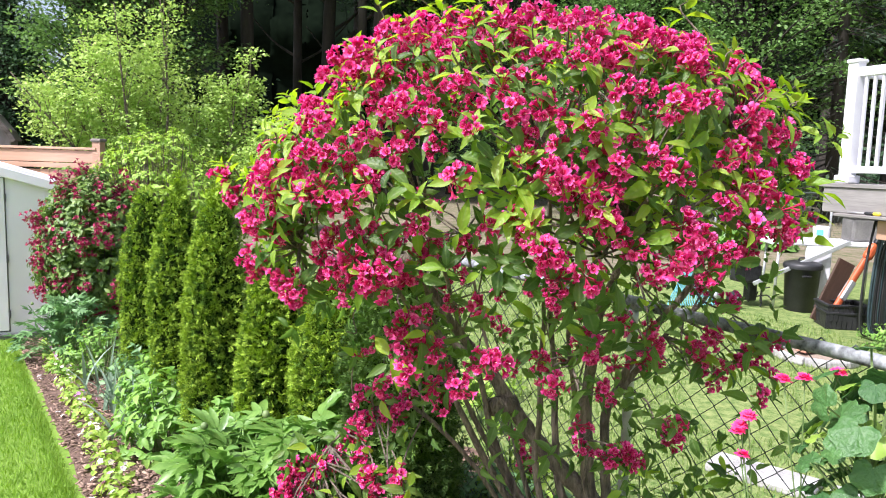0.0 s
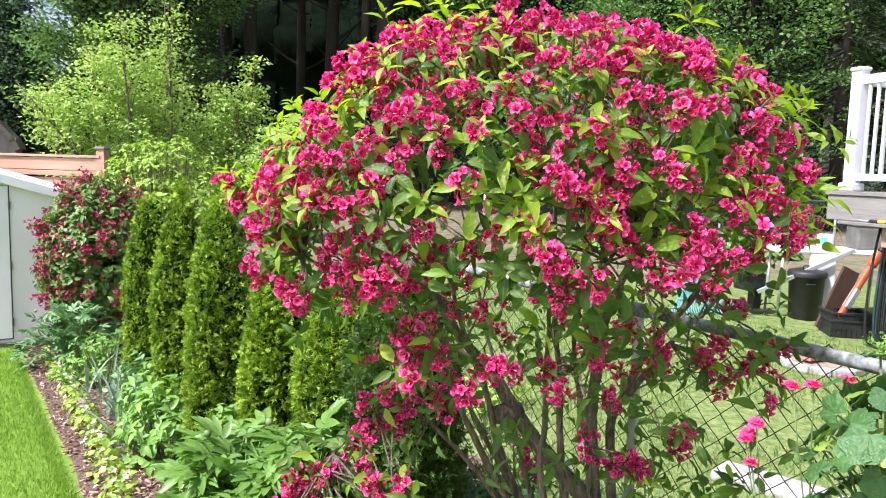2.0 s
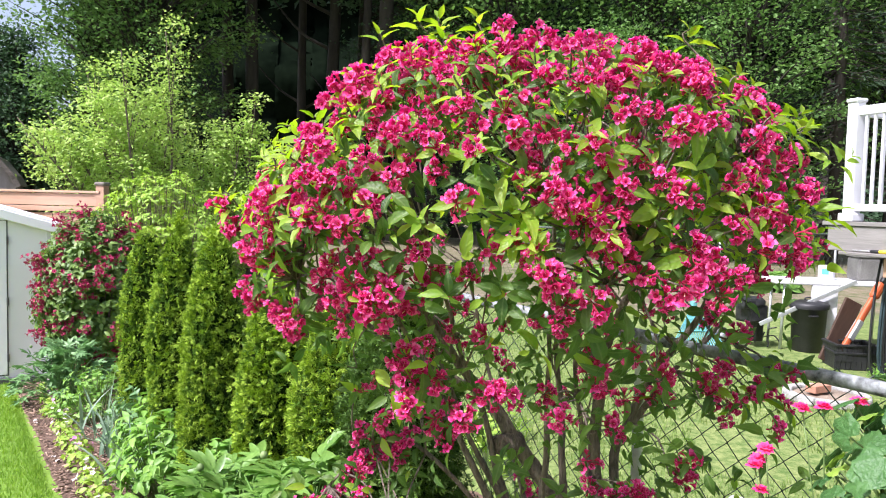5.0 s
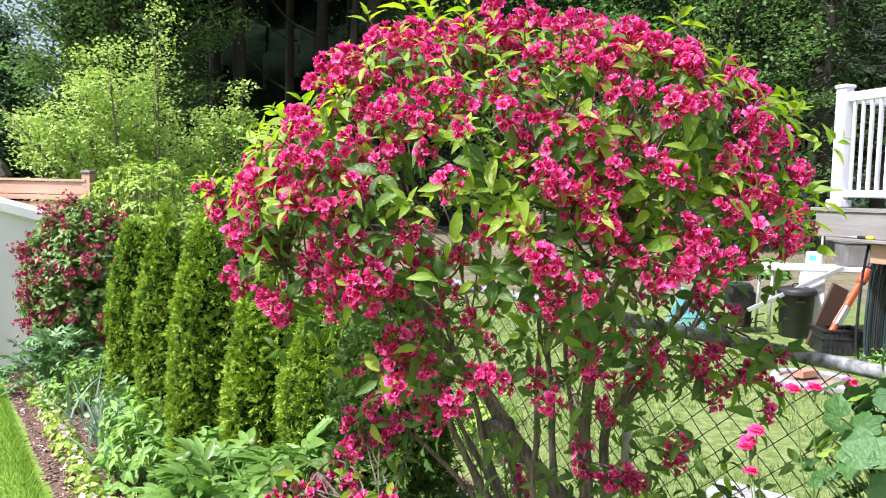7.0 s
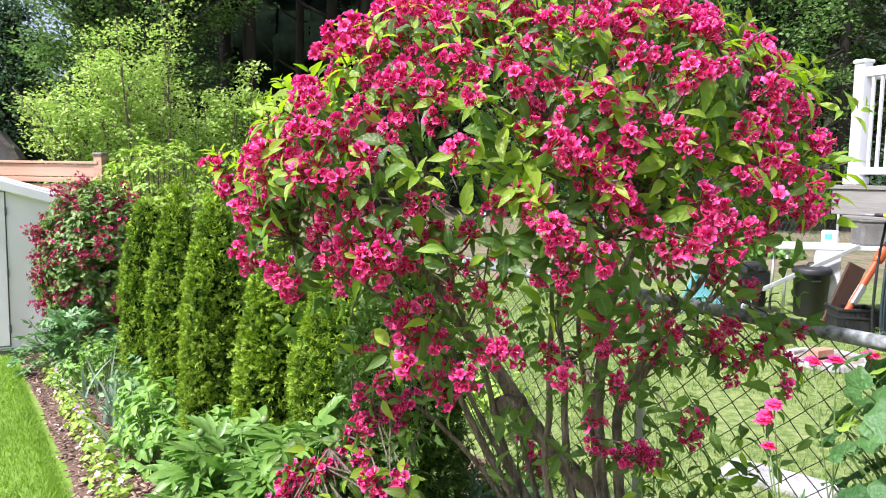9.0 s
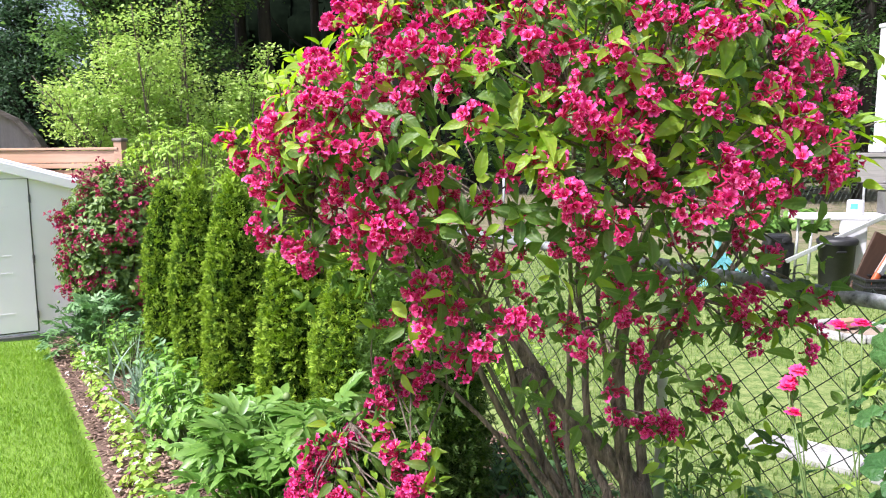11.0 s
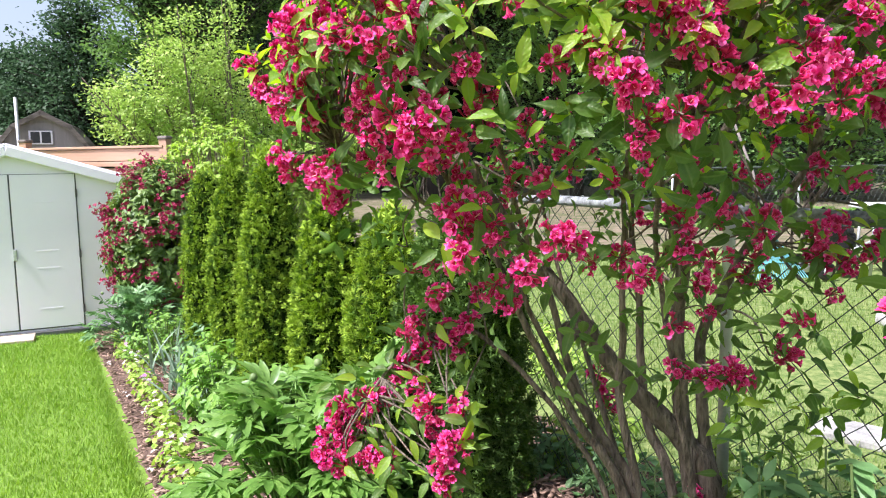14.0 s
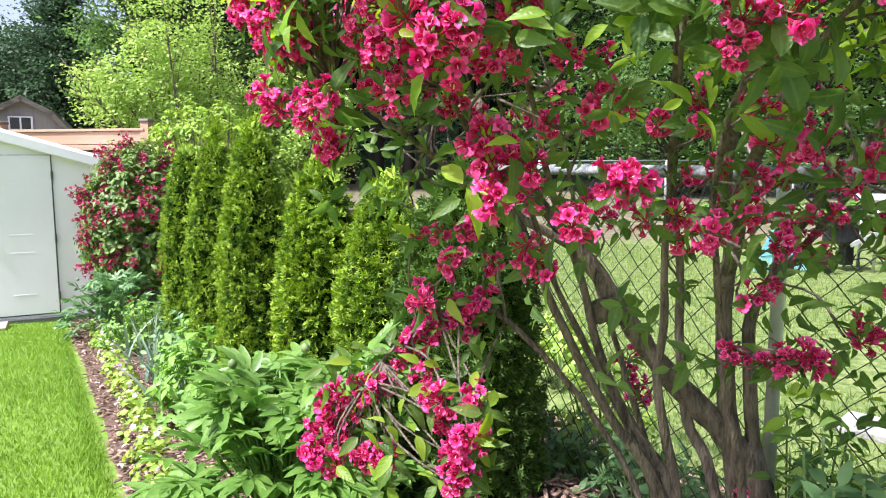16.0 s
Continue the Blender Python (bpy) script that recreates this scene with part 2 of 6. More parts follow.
def ground_material():
    """Lawn soil and thatch: green, with bare earth beyond the yards."""
    m = mat("lawn", (0.13, 0.235, 0.03), (0.22, 0.335, 0.058), rough=0.9, scale=1.3, fine=35, bump=0.8, depth=0.02, spec=0.2)
    nt = m.node_tree
    n, l = nt.nodes, nt.links
    b = n["Principled BSDF"]
    green = b.inputs["Base Color"].links[0].from_socket
    co, sep = n.new("ShaderNodeTexCoord"), n.new("ShaderNodeSeparateXYZ")
    l.new(co.outputs["Object"], sep.inputs[0])
    tex = n.new("ShaderNodeTexNoise"); tex.inputs["Scale"].default_value = 0.5
    l.new(co.outputs["Object"], tex.inputs["Vector"])
    wav = n.new("ShaderNodeMath"); wav.operation = "MULTIPLY_ADD"
    l.new(tex.outputs[0], wav.inputs[0]); wav.inputs[1].default_value = 3.0; l.new(sep.outputs["Y"], wav.inputs[2])
    far = n.new("ShaderNodeMapRange")
    far.inputs["From Min"].default_value, far.inputs["From Max"].default_value = 11.2, 12.0
    l.new(wav.outputs[0], far.inputs["Value"])
    mx = n.new("ShaderNodeMix"); mx.data_type = "RGBA"
    grit = n.new("ShaderNodeTexNoise")
    grit.inputs["Scale"].default_value, grit.inputs["Detail"].default_value, grit.inputs["Roughness"].default_value = 3.5, 9, 0.75
    l.new(co.outputs["Object"], grit.inputs["Vector"])
    gr = n.new("ShaderNodeMapRange")
    gr.inputs["From Min"].default_value, gr.inputs["From Max"].default_value = 0.40, 0.60
    l.new(grit.outputs[0], gr.inputs["Value"])
    earth = n.new("ShaderNodeMix"); earth.data_type = "RGBA"
    earth.inputs[6].default_value, earth.inputs[7].default_value = (0.09, 0.11, 0.04, 1), (0.24, 0.185, 0.14, 1)
    l.new(gr.outputs[0], earth.inputs[0]); l.new(earth.outputs[2], mx.inputs[7])
    # the neighbour's side of the wire fence is drier
    vec = n.new("ShaderNodeVectorMath"); vec.operation = "DOT_PRODUCT"
    vec.inputs[1].default_value = (0.891, 0.454, 0)
    l.new(co.outputs["Object"], vec.inputs[0])
    side = n.new("ShaderNodeMapRange")
    side.inputs["From Min"].default_value, side.inputs["From Max"].default_value = 2.0, 2.5
    l.new(vec.outputs["Value"], side.inputs["Value"])
    dry = n.new("ShaderNodeMix"); dry.data_type = "RGBA"
    tuft = n.new("ShaderNodeTexNoise")
    tuft.inputs["Scale"].default_value, tuft.inputs["Detail"].default_value, tuft.inputs["Roughness"].default_value = 14, 8, 0.75
    l.new(co.outputs["Object"], tuft.inputs["Vector"])
    tr = n.new("ShaderNodeMapRange")
    tr.inputs["From Min"].default_value, tr.inputs["From Max"].default_value = 0.38, 0.62
    l.new(tuft.outputs[0], tr.inputs["Value"])
    straw = n.new("ShaderNodeMix"); straw.data_type = "RGBA"
    straw.inputs[6].default_value, straw.inputs[7].default_value = (0.075, 0.135, 0.03, 1), (0.24, 0.275, 0.10, 1)
    l.new(tr.outputs[0], straw.inputs[0]); l.new(straw.outputs[2], dry.inputs[7])
    l.new(side.outputs[0], dry.inputs[0]); l.new(green, dry.inputs[6])
    green = dry.outputs[2]
    l.new(far.outputs[0], mx.inputs[0]); l.new(green, mx.inputs[6]); l.new(mx.outputs[2], b.inputs["Base Color"])
    return m


LAWN = ground_material()
PAVER = mat("tan_paver", (0.36, 0.29, 0.22), (0.50, 0.42, 0.33), rough=0.9, scale=6, fine=60)


# ---- helpers of this scene ----
UX, UY = -0.515, 0.857          # along the fence, away from the camera
VX, VY = 0.857, 0.515           # across it, towards the neighbour's yard
FX, FY = 1.50, 1.52             # a point under the fence's top rail


def plan(a, b):
    """Place on the plan, a metres along the fence and b metres across it."""
    return FX + a * UX + b * VX, FY + a * UY + b * VY


def across(x, y):
    return (x - FX) * VX + (y - FY) * VY


def soft(t):
    t = min(1, max(0, t))
    return t * t * (3 - 2 * t)


def g(x, y):
    """Height of the ground."""
    yy = min(14, max(-6, y))
    left, right = 0.11 - 0.085 * yy, 0.02 + 0.012 * yy
    k = soft((across(x, y) - 0.0) / 1.0)
    return left * (1 - k) + right * k


def put(name, verts, faces, material, parent=None, label="", smooth=False, mi=None):
    me = bpy.data.meshes.new(name)
    me.from_pydata([tuple(v) for v in verts], [], [tuple(f) for f in faces])
    for m in (material if isinstance(material, (list, tuple)) else [material]):
        me.materials.append(m)
    if mi is not None:
        me.polygons.foreach_set("material_index", list(mi))
    if smooth:
        me.polygons.foreach_set("use_smooth", [True] * len(me.polygons))
    me.update()
    ob = new(name, me)
    ob.parent = parent
    if label:
        ob["label"] = label
    return ob


def part(name, bm, material, parent, label="", smooth=False):
    me = bpy.data.meshes.new(name)
    bm.to_mesh(me)
    bm.free()
    me.materials.append(material)
    if smooth:
        me.polygons.foreach_set("use_smooth", [True] * len(me.polygons))
    ob = new(name, me)
    ob.parent = parent
    if label:
        ob["label"] = label
    return ob


def thing(name, x, y, z, label, category, group="", kind="", rz=0):
    ob = new(name)
    ob.matrix_world = pose(x, y, z, 0, 0, rz)
    return tagged(ob, label, category, group, kind)


def box(sx, sy, sz, at=(0, 0, 0), rot=(0, 0, 0), bevel=0.0, bm=None):
    bm = bm or bmesh.new()
    made = bmesh.ops.create_cube(bm, size=1, matrix=pose(*at, *rot) @ Matrix.Diagonal((sx, sy, sz, 1)))
    if bevel:
        edges = list({e for v in made["verts"] for e in v.link_edges})
        bmesh.ops.bevel(bm, geom=edges, offset=bevel, segments=2, affect="EDGES", profile=0.5)
    return bm


def cyl(r1, r2, h, at=(0, 0, 0), rot=(0, 0, 0), n=24, bm=None):
    bm = bm or bmesh.new()
    bmesh.ops.create_cone(bm, cap_ends=True, segments=n, radius1=r1, radius2=r2, depth=h, matrix=pose(*at, *rot) @ Matrix.Translation((0, 0, h / 2)))
    return bm


def lathe(profile, n=28):
    """A turned body from (radius, height) pairs."""
    vs, fs = [], []
    for r, z in profile:
        vs += [(r * math.cos(2 * math.pi * i / n), r * math.sin(2 * math.pi * i / n), z) for i in range(n)]
    for k in range(len(profile) - 1):
        for i in range(n):
            j = (i + 1) % n
            fs.append((k * n + i, k * n + j, (k + 1) * n + j, (k + 1) * n + i))
    return vs, fs


def tube(points, radii, n=7, rng=None, rough=0.0):
    """Vertices and faces of a tapered tube along points."""
    pts = [Vector(p) for p in points]
    vs, fs = [], []
    side = None
    for i, p in enumerate(pts):
        d = (pts[min(i + 1, len(pts) - 1)] - pts[max(i - 1, 0)]).normalized()
        side = d.orthogonal().normalized() if side is None else (side - d * side.dot(d)).normalized()
        up = d.cross(side)
        for k in range(n):
            ang = 2 * math.pi * k / n
            r = radii[i] * (1 + (rng.uniform(-rough, rough) if rng else 0))
            vs.append(p + (side * math.cos(ang) + up * math.sin(ang)) * r)
    for i in range(len(pts) - 1):
        for k in range(n):
            j = (k + 1) % n
            fs.append((i * n + k, i * n + j, (i + 1) * n + j, (i + 1) * n + k))
    fs.append(tuple(range(n - 1, -1, -1)))
    fs.append(tuple(range((len(pts) - 1) * n, len(pts) * n)))
    return vs, fs


def merge(items):
    vs, fs = [], []
    for v, f in items:
        k = len(vs)
        vs += v
        fs += [tuple(i + k for i in q) for q in f]
    return vs, fs


def bend(points, steps=5):
    """A smooth line through points (Catmull-Rom)."""
    p = [Vector(q) for q in points]
    p = [p[0] * 2 - p[1]] + p + [p[-1] * 2 - p[-2]]
    out = []
    for i in range(1, len(p) - 2):
        for k in range(steps):
            t = k / steps
            out.append(0.5 * (2 * p[i] + (p[i + 1] - p[i - 1]) * t + (2 * p[i - 1] - 5 * p[i] + 4 * p[i + 1] - p[i + 2]) * t * t
                              + (3 * p[i] - p[i - 1] - 3 * p[i + 1] + p[i + 2]) * t ** 3))
    return out + [p[-2]]


def strew(name, base, mats, material, parent, label="", kind="stuff", smooth=False):
    """One mesh of many copies of base (vertices, faces, material indices), one at each matrix."""
    bv, bf, bi = base
    bv = np.array([tuple(v) for v in bv])
    arr = np.array([[list(r) for r in m] for m in mats])
    pts = np.einsum("kij,nj->kni", arr[:, :3, :3], bv) + arr[:, None, :3, 3]
    n = len(bv)
    sizes = [len(f) for f in bf]
    flat = np.concatenate([np.array(f) for f in bf])
    loops = (flat[None, :] + (np.arange(len(mats)) * n)[:, None]).ravel()
    starts = np.concatenate([[0], np.cumsum(sizes * len(mats))[:-1]])
    me = bpy.data.meshes.new(name)
    me.vertices.add(n * len(mats)); me.loops.add(len(loops)); me.polygons.add(len(starts))
    me.vertices.foreach_set("co", pts.ravel())
    me.loops.foreach_set("vertex_index", loops.astype(np.int32))
    me.polygons.foreach_set("loop_start", starts.astype(np.int32))
    for m in (material if isinstance(material, (list, tuple)) else [material]):
        me.materials.append(m)
    if bi is not None:
        me.polygons.foreach_set("material_index", np.tile(np.array(bi, dtype=np.int32), len(mats)))
    if smooth:
        me.polygons.foreach_set("use_smooth", [True] * len(starts))
    me.update(calc_edges=True)
    ob = new(name, me)
    ob.parent = parent
    return tagged(ob, label, "", "", kind)


def aim(place, way, rng, size=1.0, spin=None):
    """A pose at place whose z points along way, turned by chance about it."""
    q = Vector(way).to_track_quat("Z", "Y").to_matrix().to_4x4()
    return Matrix.Translation(place) @ q @ pose(0, 0, 0, 0, 0, rng.uniform(0, 360) if spin is None else spin) @ Matrix.Diagonal((size, size, size, 1))


def leaf(length, width, rows=5, fold=0.25, droop=0.25, point=1.0, wave=0.0):
    """A leaf that grows along +y from the origin, with a fold along its midrib and a drooping tip."""
    vs, fs = [(0, 0, 0)], []
    for i in range(1, rows + 1):
        t = i / rows
        w = width / 2 * (math.sin(math.pi * min(1, t ** 0.75)) ** point) if i < rows else 0
        y, z = length * t * (1 - 0.15 * droop * t), -droop * length * t * t
        if i < rows:
            ww = wave * width * (1 if i % 2 else -1)
            vs += [(-w, y, z + fold * w + ww), (0, y, z), (w, y, z + fold * w - ww)]
        else:
            vs.append((0, y, z))
    k = lambda i, j: 1 + (i - 1) * 3 + j
    fs += [(0, k(1, 1), k(1, 0)), (0, k(1, 2), k(1, 1))]
    for i in range(1, rows - 1):
        for j in (0, 1):
            fs.append((k(i, j), k(i, j + 1), k(i + 1, j + 1), k(i + 1, j)))
    e = len(vs) - 1
    fs += [(k(rows - 1, 0), k(rows - 1, 1), e), (k(rows - 1, 1), k(rows - 1, 2), e)]
    return vs, fs, None


def ribs(base):
    """For each vertex of a leaf: how near the midrib it lies, and how far along the leaf."""
    n = len(base[0])
    rows = (n - 2) // 3
    rib = [1.0] + [1.0 if j == 1 else 0.0 for i in range(rows) for j in range(3)] + [1.0]
    along = [0.0] + [(i + 1) / (rows + 1) for i in range(rows) for j in range(3)] + [1.0]
    return rib, along


def add_ribs(me, base, times):
    for name, values in zip(("rib", "along"), ribs(base)):
        me.attributes.new(name, "FLOAT", "POINT").data.foreach_set("value", np.tile(np.array(values, dtype=np.float32), times))


def chip_leaf(length, width):
    """A small folded leaf of four corners, along +y, for foliage far off."""
    w = width / 2
    return [(0, 0, 0), (w, 0.45 * length, 0.22 * w), (0, length, -0.12 * length), (-w, 0.45 * length, 0.22 * w)], [(0, 1, 2), (0, 2, 3)], None


def laid(base, m):
    return [m @ Vector(v) for v in base[0]], base[1]


# ---- ground ----
def ground():
    xs = sorted({round(v, 3) for v in [*np.linspace(-9, 9, 61), *np.linspace(-30, 30, 25), -400, -120, 120, 400]})
    ys = sorted({round(v, 3) for v in [*np.linspace(-5, 16, 71), *np.linspace(-30, 60, 25), -300, -100, 120, 500]})
    vs = [(x, y, g(x, y) + 0.012 * noise.noise((x * 0.8, y * 0.8, 0))) for y in ys for x in xs]
    n = len(xs)
    fs = [(j * n + i, j * n + i + 1, (j + 1) * n + i + 1, (j + 1) * n + i) for j in range(len(ys) - 1) for i in range(n - 1)]
    tagged(put("ground", vs, fs, LAWN, smooth=True), "mown green lawn falling gently towards the shed, bare earth behind", "ground", kind="structure")


ground()


def heap(x, y):
    """The mulch lies higher behind the weigela, against the fence."""
    a, b = (x - FX) * UX + (y - FY) * UY, across(x, y)
    return 0.24 * math.exp(-((a - 1.15) / 0.55) ** 2 - ((b + 0.08) / 0.36) ** 2)


def mulch_bed():
    vs, fs = [], []
    na, nb = 150, 16
    for i in range(na + 1):
        for j in range(nb + 1):
            a, b = -3 + 11.6 * i / na, -1.29 + 1.35 * j / nb
            edge = j in (0, nb) or i in (0, na)
            b += 0.03 * noise.noise((a * 2.5, 3, 0)) if j == 0 else 0.66 * (j / nb) ** 2 * soft((a - 0.2) / 0.6) * soft((2.9 - a) / 0.8)
            x, y = plan(a, b)
            vs.append((x, y, g(x, y) + heap(x, y) + (-0.02 if edge else 0.022 + 0.018 * noise.noise((a * 5, b * 5, 1)))))
    n = nb + 1
    fs = [(i * n + j, (i + 1) * n + j, (i + 1) * n + j + 1, i * n + j + 1) for i in range(na) for j in range(nb)]
    bed = tagged(put("mulch_bed", vs, fs, MULCH, smooth=True), "long garden bed covered with brown shredded bark mulch", "garden bed", kind="structure")
    rng = random.Random(5)
    chip = bmesh.new()
    box(0.036, 0.008, 0.005, bm=chip)
    base = ([v.co.copy() for v in chip.verts], [[v.index for v in f.verts] for f in chip.faces], None)
    chip.free()
    mats = []
    for k in range(13000):
        a = rng.uniform(-0.5, 8.4) if k < 6500 else rng.uniform(0.0, 2.8) if k < 9500 else rng.uniform(-0.3, 1.6)
        b = rng.uniform(-1.27, 0.02 + 0.6 * soft((a - 0.2) / 0.6) * soft((2.9 - a) / 0.8))
        x, y = plan(a, b)
        s = rng.uniform(0.4, 1.5)
        mats.append(pose(x, y, g(x, y) + heap(x, y) + 0.03 + 0.015 * rng.random(), rng.uniform(-25, 25), rng.uniform(-25, 25), rng.uniform(0, 360)) @ Matrix.Diagonal((s, rng.uniform(0.6, 2.0), 1, 1)))
    strew("bark_chips", base, mats, CHIP, bed, "loose shredded bark chips")


mulch_bed()


def grass(name, spots, height, material, label, seed):
    rng = random.Random(seed)
    vs = [(-0.0016, 0, 0), (0.0016, 0, 0), (-0.0012, 0.006, 0.6), (0.0012, 0.006, 0.6), (0, 0.02, 1.0)]
    vs = [(x, y / 1.0, z) for x, y, z in vs]
    base = (vs, [(0, 1, 3, 2), (2, 3, 4)], None)
    mats = []
    for x, y in spots:
        h = height * rng.uniform(0.55, 1.25)
        lean = 8 if rng.random() < 0.7 else 30
        mats.append(pose(x, y, g(x, y) - 0.004, rng.uniform(-lean, lean), rng.uniform(-lean, lean), rng.uniform(0, 360)) @ Matrix.Diagonal((rng.uniform(1.0, 2.2), 1.0, h, 1)))
    tagged(strew(name, base, mats, material, None, label), label, "grass", kind="stuff")


def lawn_spots(n, seed):
    rng = random.Random(seed)
    out = []
    while len(out) < n:
        a = 1.2 + 8.2 * rng.random() ** 1.5
        b = -1.30 - 0.035 * abs(rng.gauss(0, 1)) if rng.random() < 0.06 else rng.uniform(-4.2, -1.29)
        x, y = plan(a, b)
        if not (x - 0.62) / max(0.1, y) < -0.80:
            out.append((x, y))
    return out


def yard_spots(n, seed):
    rng = random.Random(seed)
    out = []
    while len(out) < n:
        a, b = -1.0 + 8.5 * rng.random(), 0.05 + 5.2 * rng.random() ** 1.7
        x, y = plan(a, b)
        if (b > 0.66 or not 0.3 < a < 2.6) and y < 11 and noise.noise((x * 0.9, y * 0.9, 7)) > -0.45:
            out.append((x, y))
    return out


grass("lawn_grass", lawn_spots(56000, 1), 0.038, GRASS, "short mown bright green lawn grass", 2)
grass("yard_grass", yard_spots(68000, 3), 0.045, GRASS2, "patchy sunlit yellow-green yard grass behind the wire fence", 4)


# ---- shed ----
def shed():
    """Front on local y = 0, from x = -1.15 to 1.15 about the seam of the doors; local y runs back."""
    x, y = -4.61, 7.83
    z = g(x, y) - 0.02
    top = thing("garden_shed", x, y, z, "white moulded resin garden shed with closed panelled double doors", "shed", rz=29)
    W, E, A, D = 1.13, 1.83, 2.17, 1.9     # half width, eave height, apex height, depth
    wall = [(-W, 0, 0.06), (W, 0, 0.06), (W, 0, E), (0, 0, A), (-W, 0, E), (-W, D, 0.06), (W, D, 0.06), (W, D, E), (0, D, A), (-W, D, E)]
    body = put("body", wall, [(0, 1, 2, 3, 4), (6, 5, 9, 8, 7), (1, 6, 7, 2), (5, 0, 4, 9), (0, 5, 6, 1), (2, 7, 8, 3), (4, 3, 8, 9)], VINYL, top)
    for s in (-1, 1):
        slope = math.atan2(A - E, W)
        ln = math.hypot(W, A - E) + 0.1
        bm = box(ln, D + 0.16, 0.05, at=(s * (ln / 2 - 0.005) * math.cos(slope), D / 2, A + 0.028 - ln / 2 * math.sin(slope)), rot=(0, s * math.degrees(slope), 0), bevel=0.012)
        part("roof_panel", bm, VINYL, top)
        bm = box(ln, 0.03, 0.11, at=(s * (ln / 2 - 0.005) * math.cos(slope), -0.075, A - 0.03 - ln / 2 * math.sin(slope)), rot=(0, s * math.degrees(slope), 0), bevel=0.01)
        part("gable_trim", bm, VINYL, top)
    part("floor_sill", box(2 * W + 0.06, D + 0.1, 0.07, at=(0, D / 2, 0.035), bevel=0.01), SEAM, top, "dark base of the shed")
    part("door_gap", box(1.345, 0.008, 1.785, at=(0, -0.0015, 0.985)), SEAM, top, "dark joint round the doors")
    for s in (-1, 1):
        door = part("door", box(0.652, 0.02, 1.765, at=(s * 0.334, -0.009, 0.99), bevel=0.004), VINYL, top, "flat white panelled shed door, closed")
        for k, zz in enumerate((0.33, 0.80, 1.0, 1.56)):
            part("panel_rib", box(0.23, 0.006, 0.020, at=(s * 0.334, -0.0185, zz), bevel=0.003), VINYL, door)
        for zz in (0.3, 0.95, 1.65):
            part("hinge", cyl(0.012, 0.012, 0.09, at=(s * 0.668, -0.02, zz - 0.045), n=10), SEAM, door, "small grey hinge")
    part("handle", box(0.04, 0.03, 0.13, at=(0.01, -0.03, 0.97), bevel=0.008), GALV, top, "grey door latch")
    for s in (-1, 1):
        part("corner_post", box(0.07, 0.012, E - 0.06, at=(s * (W - 0.035), -0.004, E / 2 + 0.03), bevel=0.004), VINYL, top)
    slab = box(0.62, 0.36, 0.05, at=(0, 0, 0.025), bevel=0.008)
    sx, sy = -4.55, 7.42
    ob = part("paving_slab", slab, PAVER, None)
    ob.matrix_world = pose(sx, sy, g(sx, sy) - 0.01, 0, 0, 29)
    tagged(ob, "tan stone paving slab before the shed doors", "paving slab")


shed()


# ---- wire fence ----
def wire_fence():
    x0, y0 = 1.50, 1.50
    fence = thing("chain_link_fence", x0, y0, 0, "chain-link fence with dark wire mesh and a stained steel top rail", "fence")
    inv = Matrix.Translation((-x0, -y0, 0))
    along = lambda a, z, off=0.0: inv @ Vector((x0 - 0.485 * a + 0.875 * off, y0 + 0.875 * a + 0.485 * off, z))
    TOP = 1.2
    low = lambda a: g(x0 - 0.485 * a, y0 + 0.875 * a) + 0.02
    A0, A1, DW = -1.6, 1.84, 0.042
    vs, fs = [], []
    for i in range(int((A1 - A0) / DW)):
        pts, k = [], 0
        z, a = TOP + 0.02, A0 + i * DW
        while z > low(a):
            pts.append(along(a + (DW + 0.0015 if (k + i) % 2 else 0), z, 0.028 + (0.0025 if k % 2 else -0.0025)))
            z -= 0.038
            k += 1
        v, f = tube(pts, [0.0023] * len(pts), n=3)
        n = len(vs)
        vs += v
        fs += [tuple(q + n for q in face) for face in f]
    put("wire_mesh", vs, fs, WIRE, fence, "dark coated diamond wire mesh", smooth=True)
    v, f = tube([along(-2.2 + 0.4 * i, TOP) for i in range(11)], [0.0175] * 11, n=14)
    put("top_rail", v, f, RUSTY, fence, "grey steel top rail with dark stains", smooth=True)
    for a in (-2.05, 0.418, 1.78):
        post = put("post", *tube([along(a, low(a) - 0.05, 0.0), along(a, TOP - 0.05, 0.0), along(a, TOP - 0.02, 0.0)], [0.016, 0.016, 0.016], n=16), GALV, fence, "galvanised steel post", smooth=True)
        put("rail_clamp", *tube([along(a - 0.03, TOP), along(a + 0.03, TOP)], [0.022, 0.022], n=14), RUSTY, post, smooth=True)
        for zz in (0.3, 0.62, 0.95):
            put("wire_tie", *tube([along(a - 0.029, low(a) + zz, -0.028), along(a + 0.029, low(a) + zz, -0.028), along(a + 0.03, low(a) + zz + 0.006, 0.03)], [0.002] * 3, n=4), GALV, post)


wire_fence()


# ---- the weigela ----
LEAF_A, LEAF_B, LEAF_C = leaf(0.058, 0.024, rows=6, droop=0.35, fold=0.5, wave=0.04), leaf(0.046, 0.018, rows=6, droop=0.55, fold=0.6, wave=0.04), leaf(0.066, 0.028, rows=6, droop=0.45, fold=0.45, wave=0.05)
TIP_A, TIP_B = leaf(0.066, 0.025, rows=6, droop=0.3, fold=0.4, wave=0.03), leaf(0.048, 0.018, droop=0.4, fold=0.45)


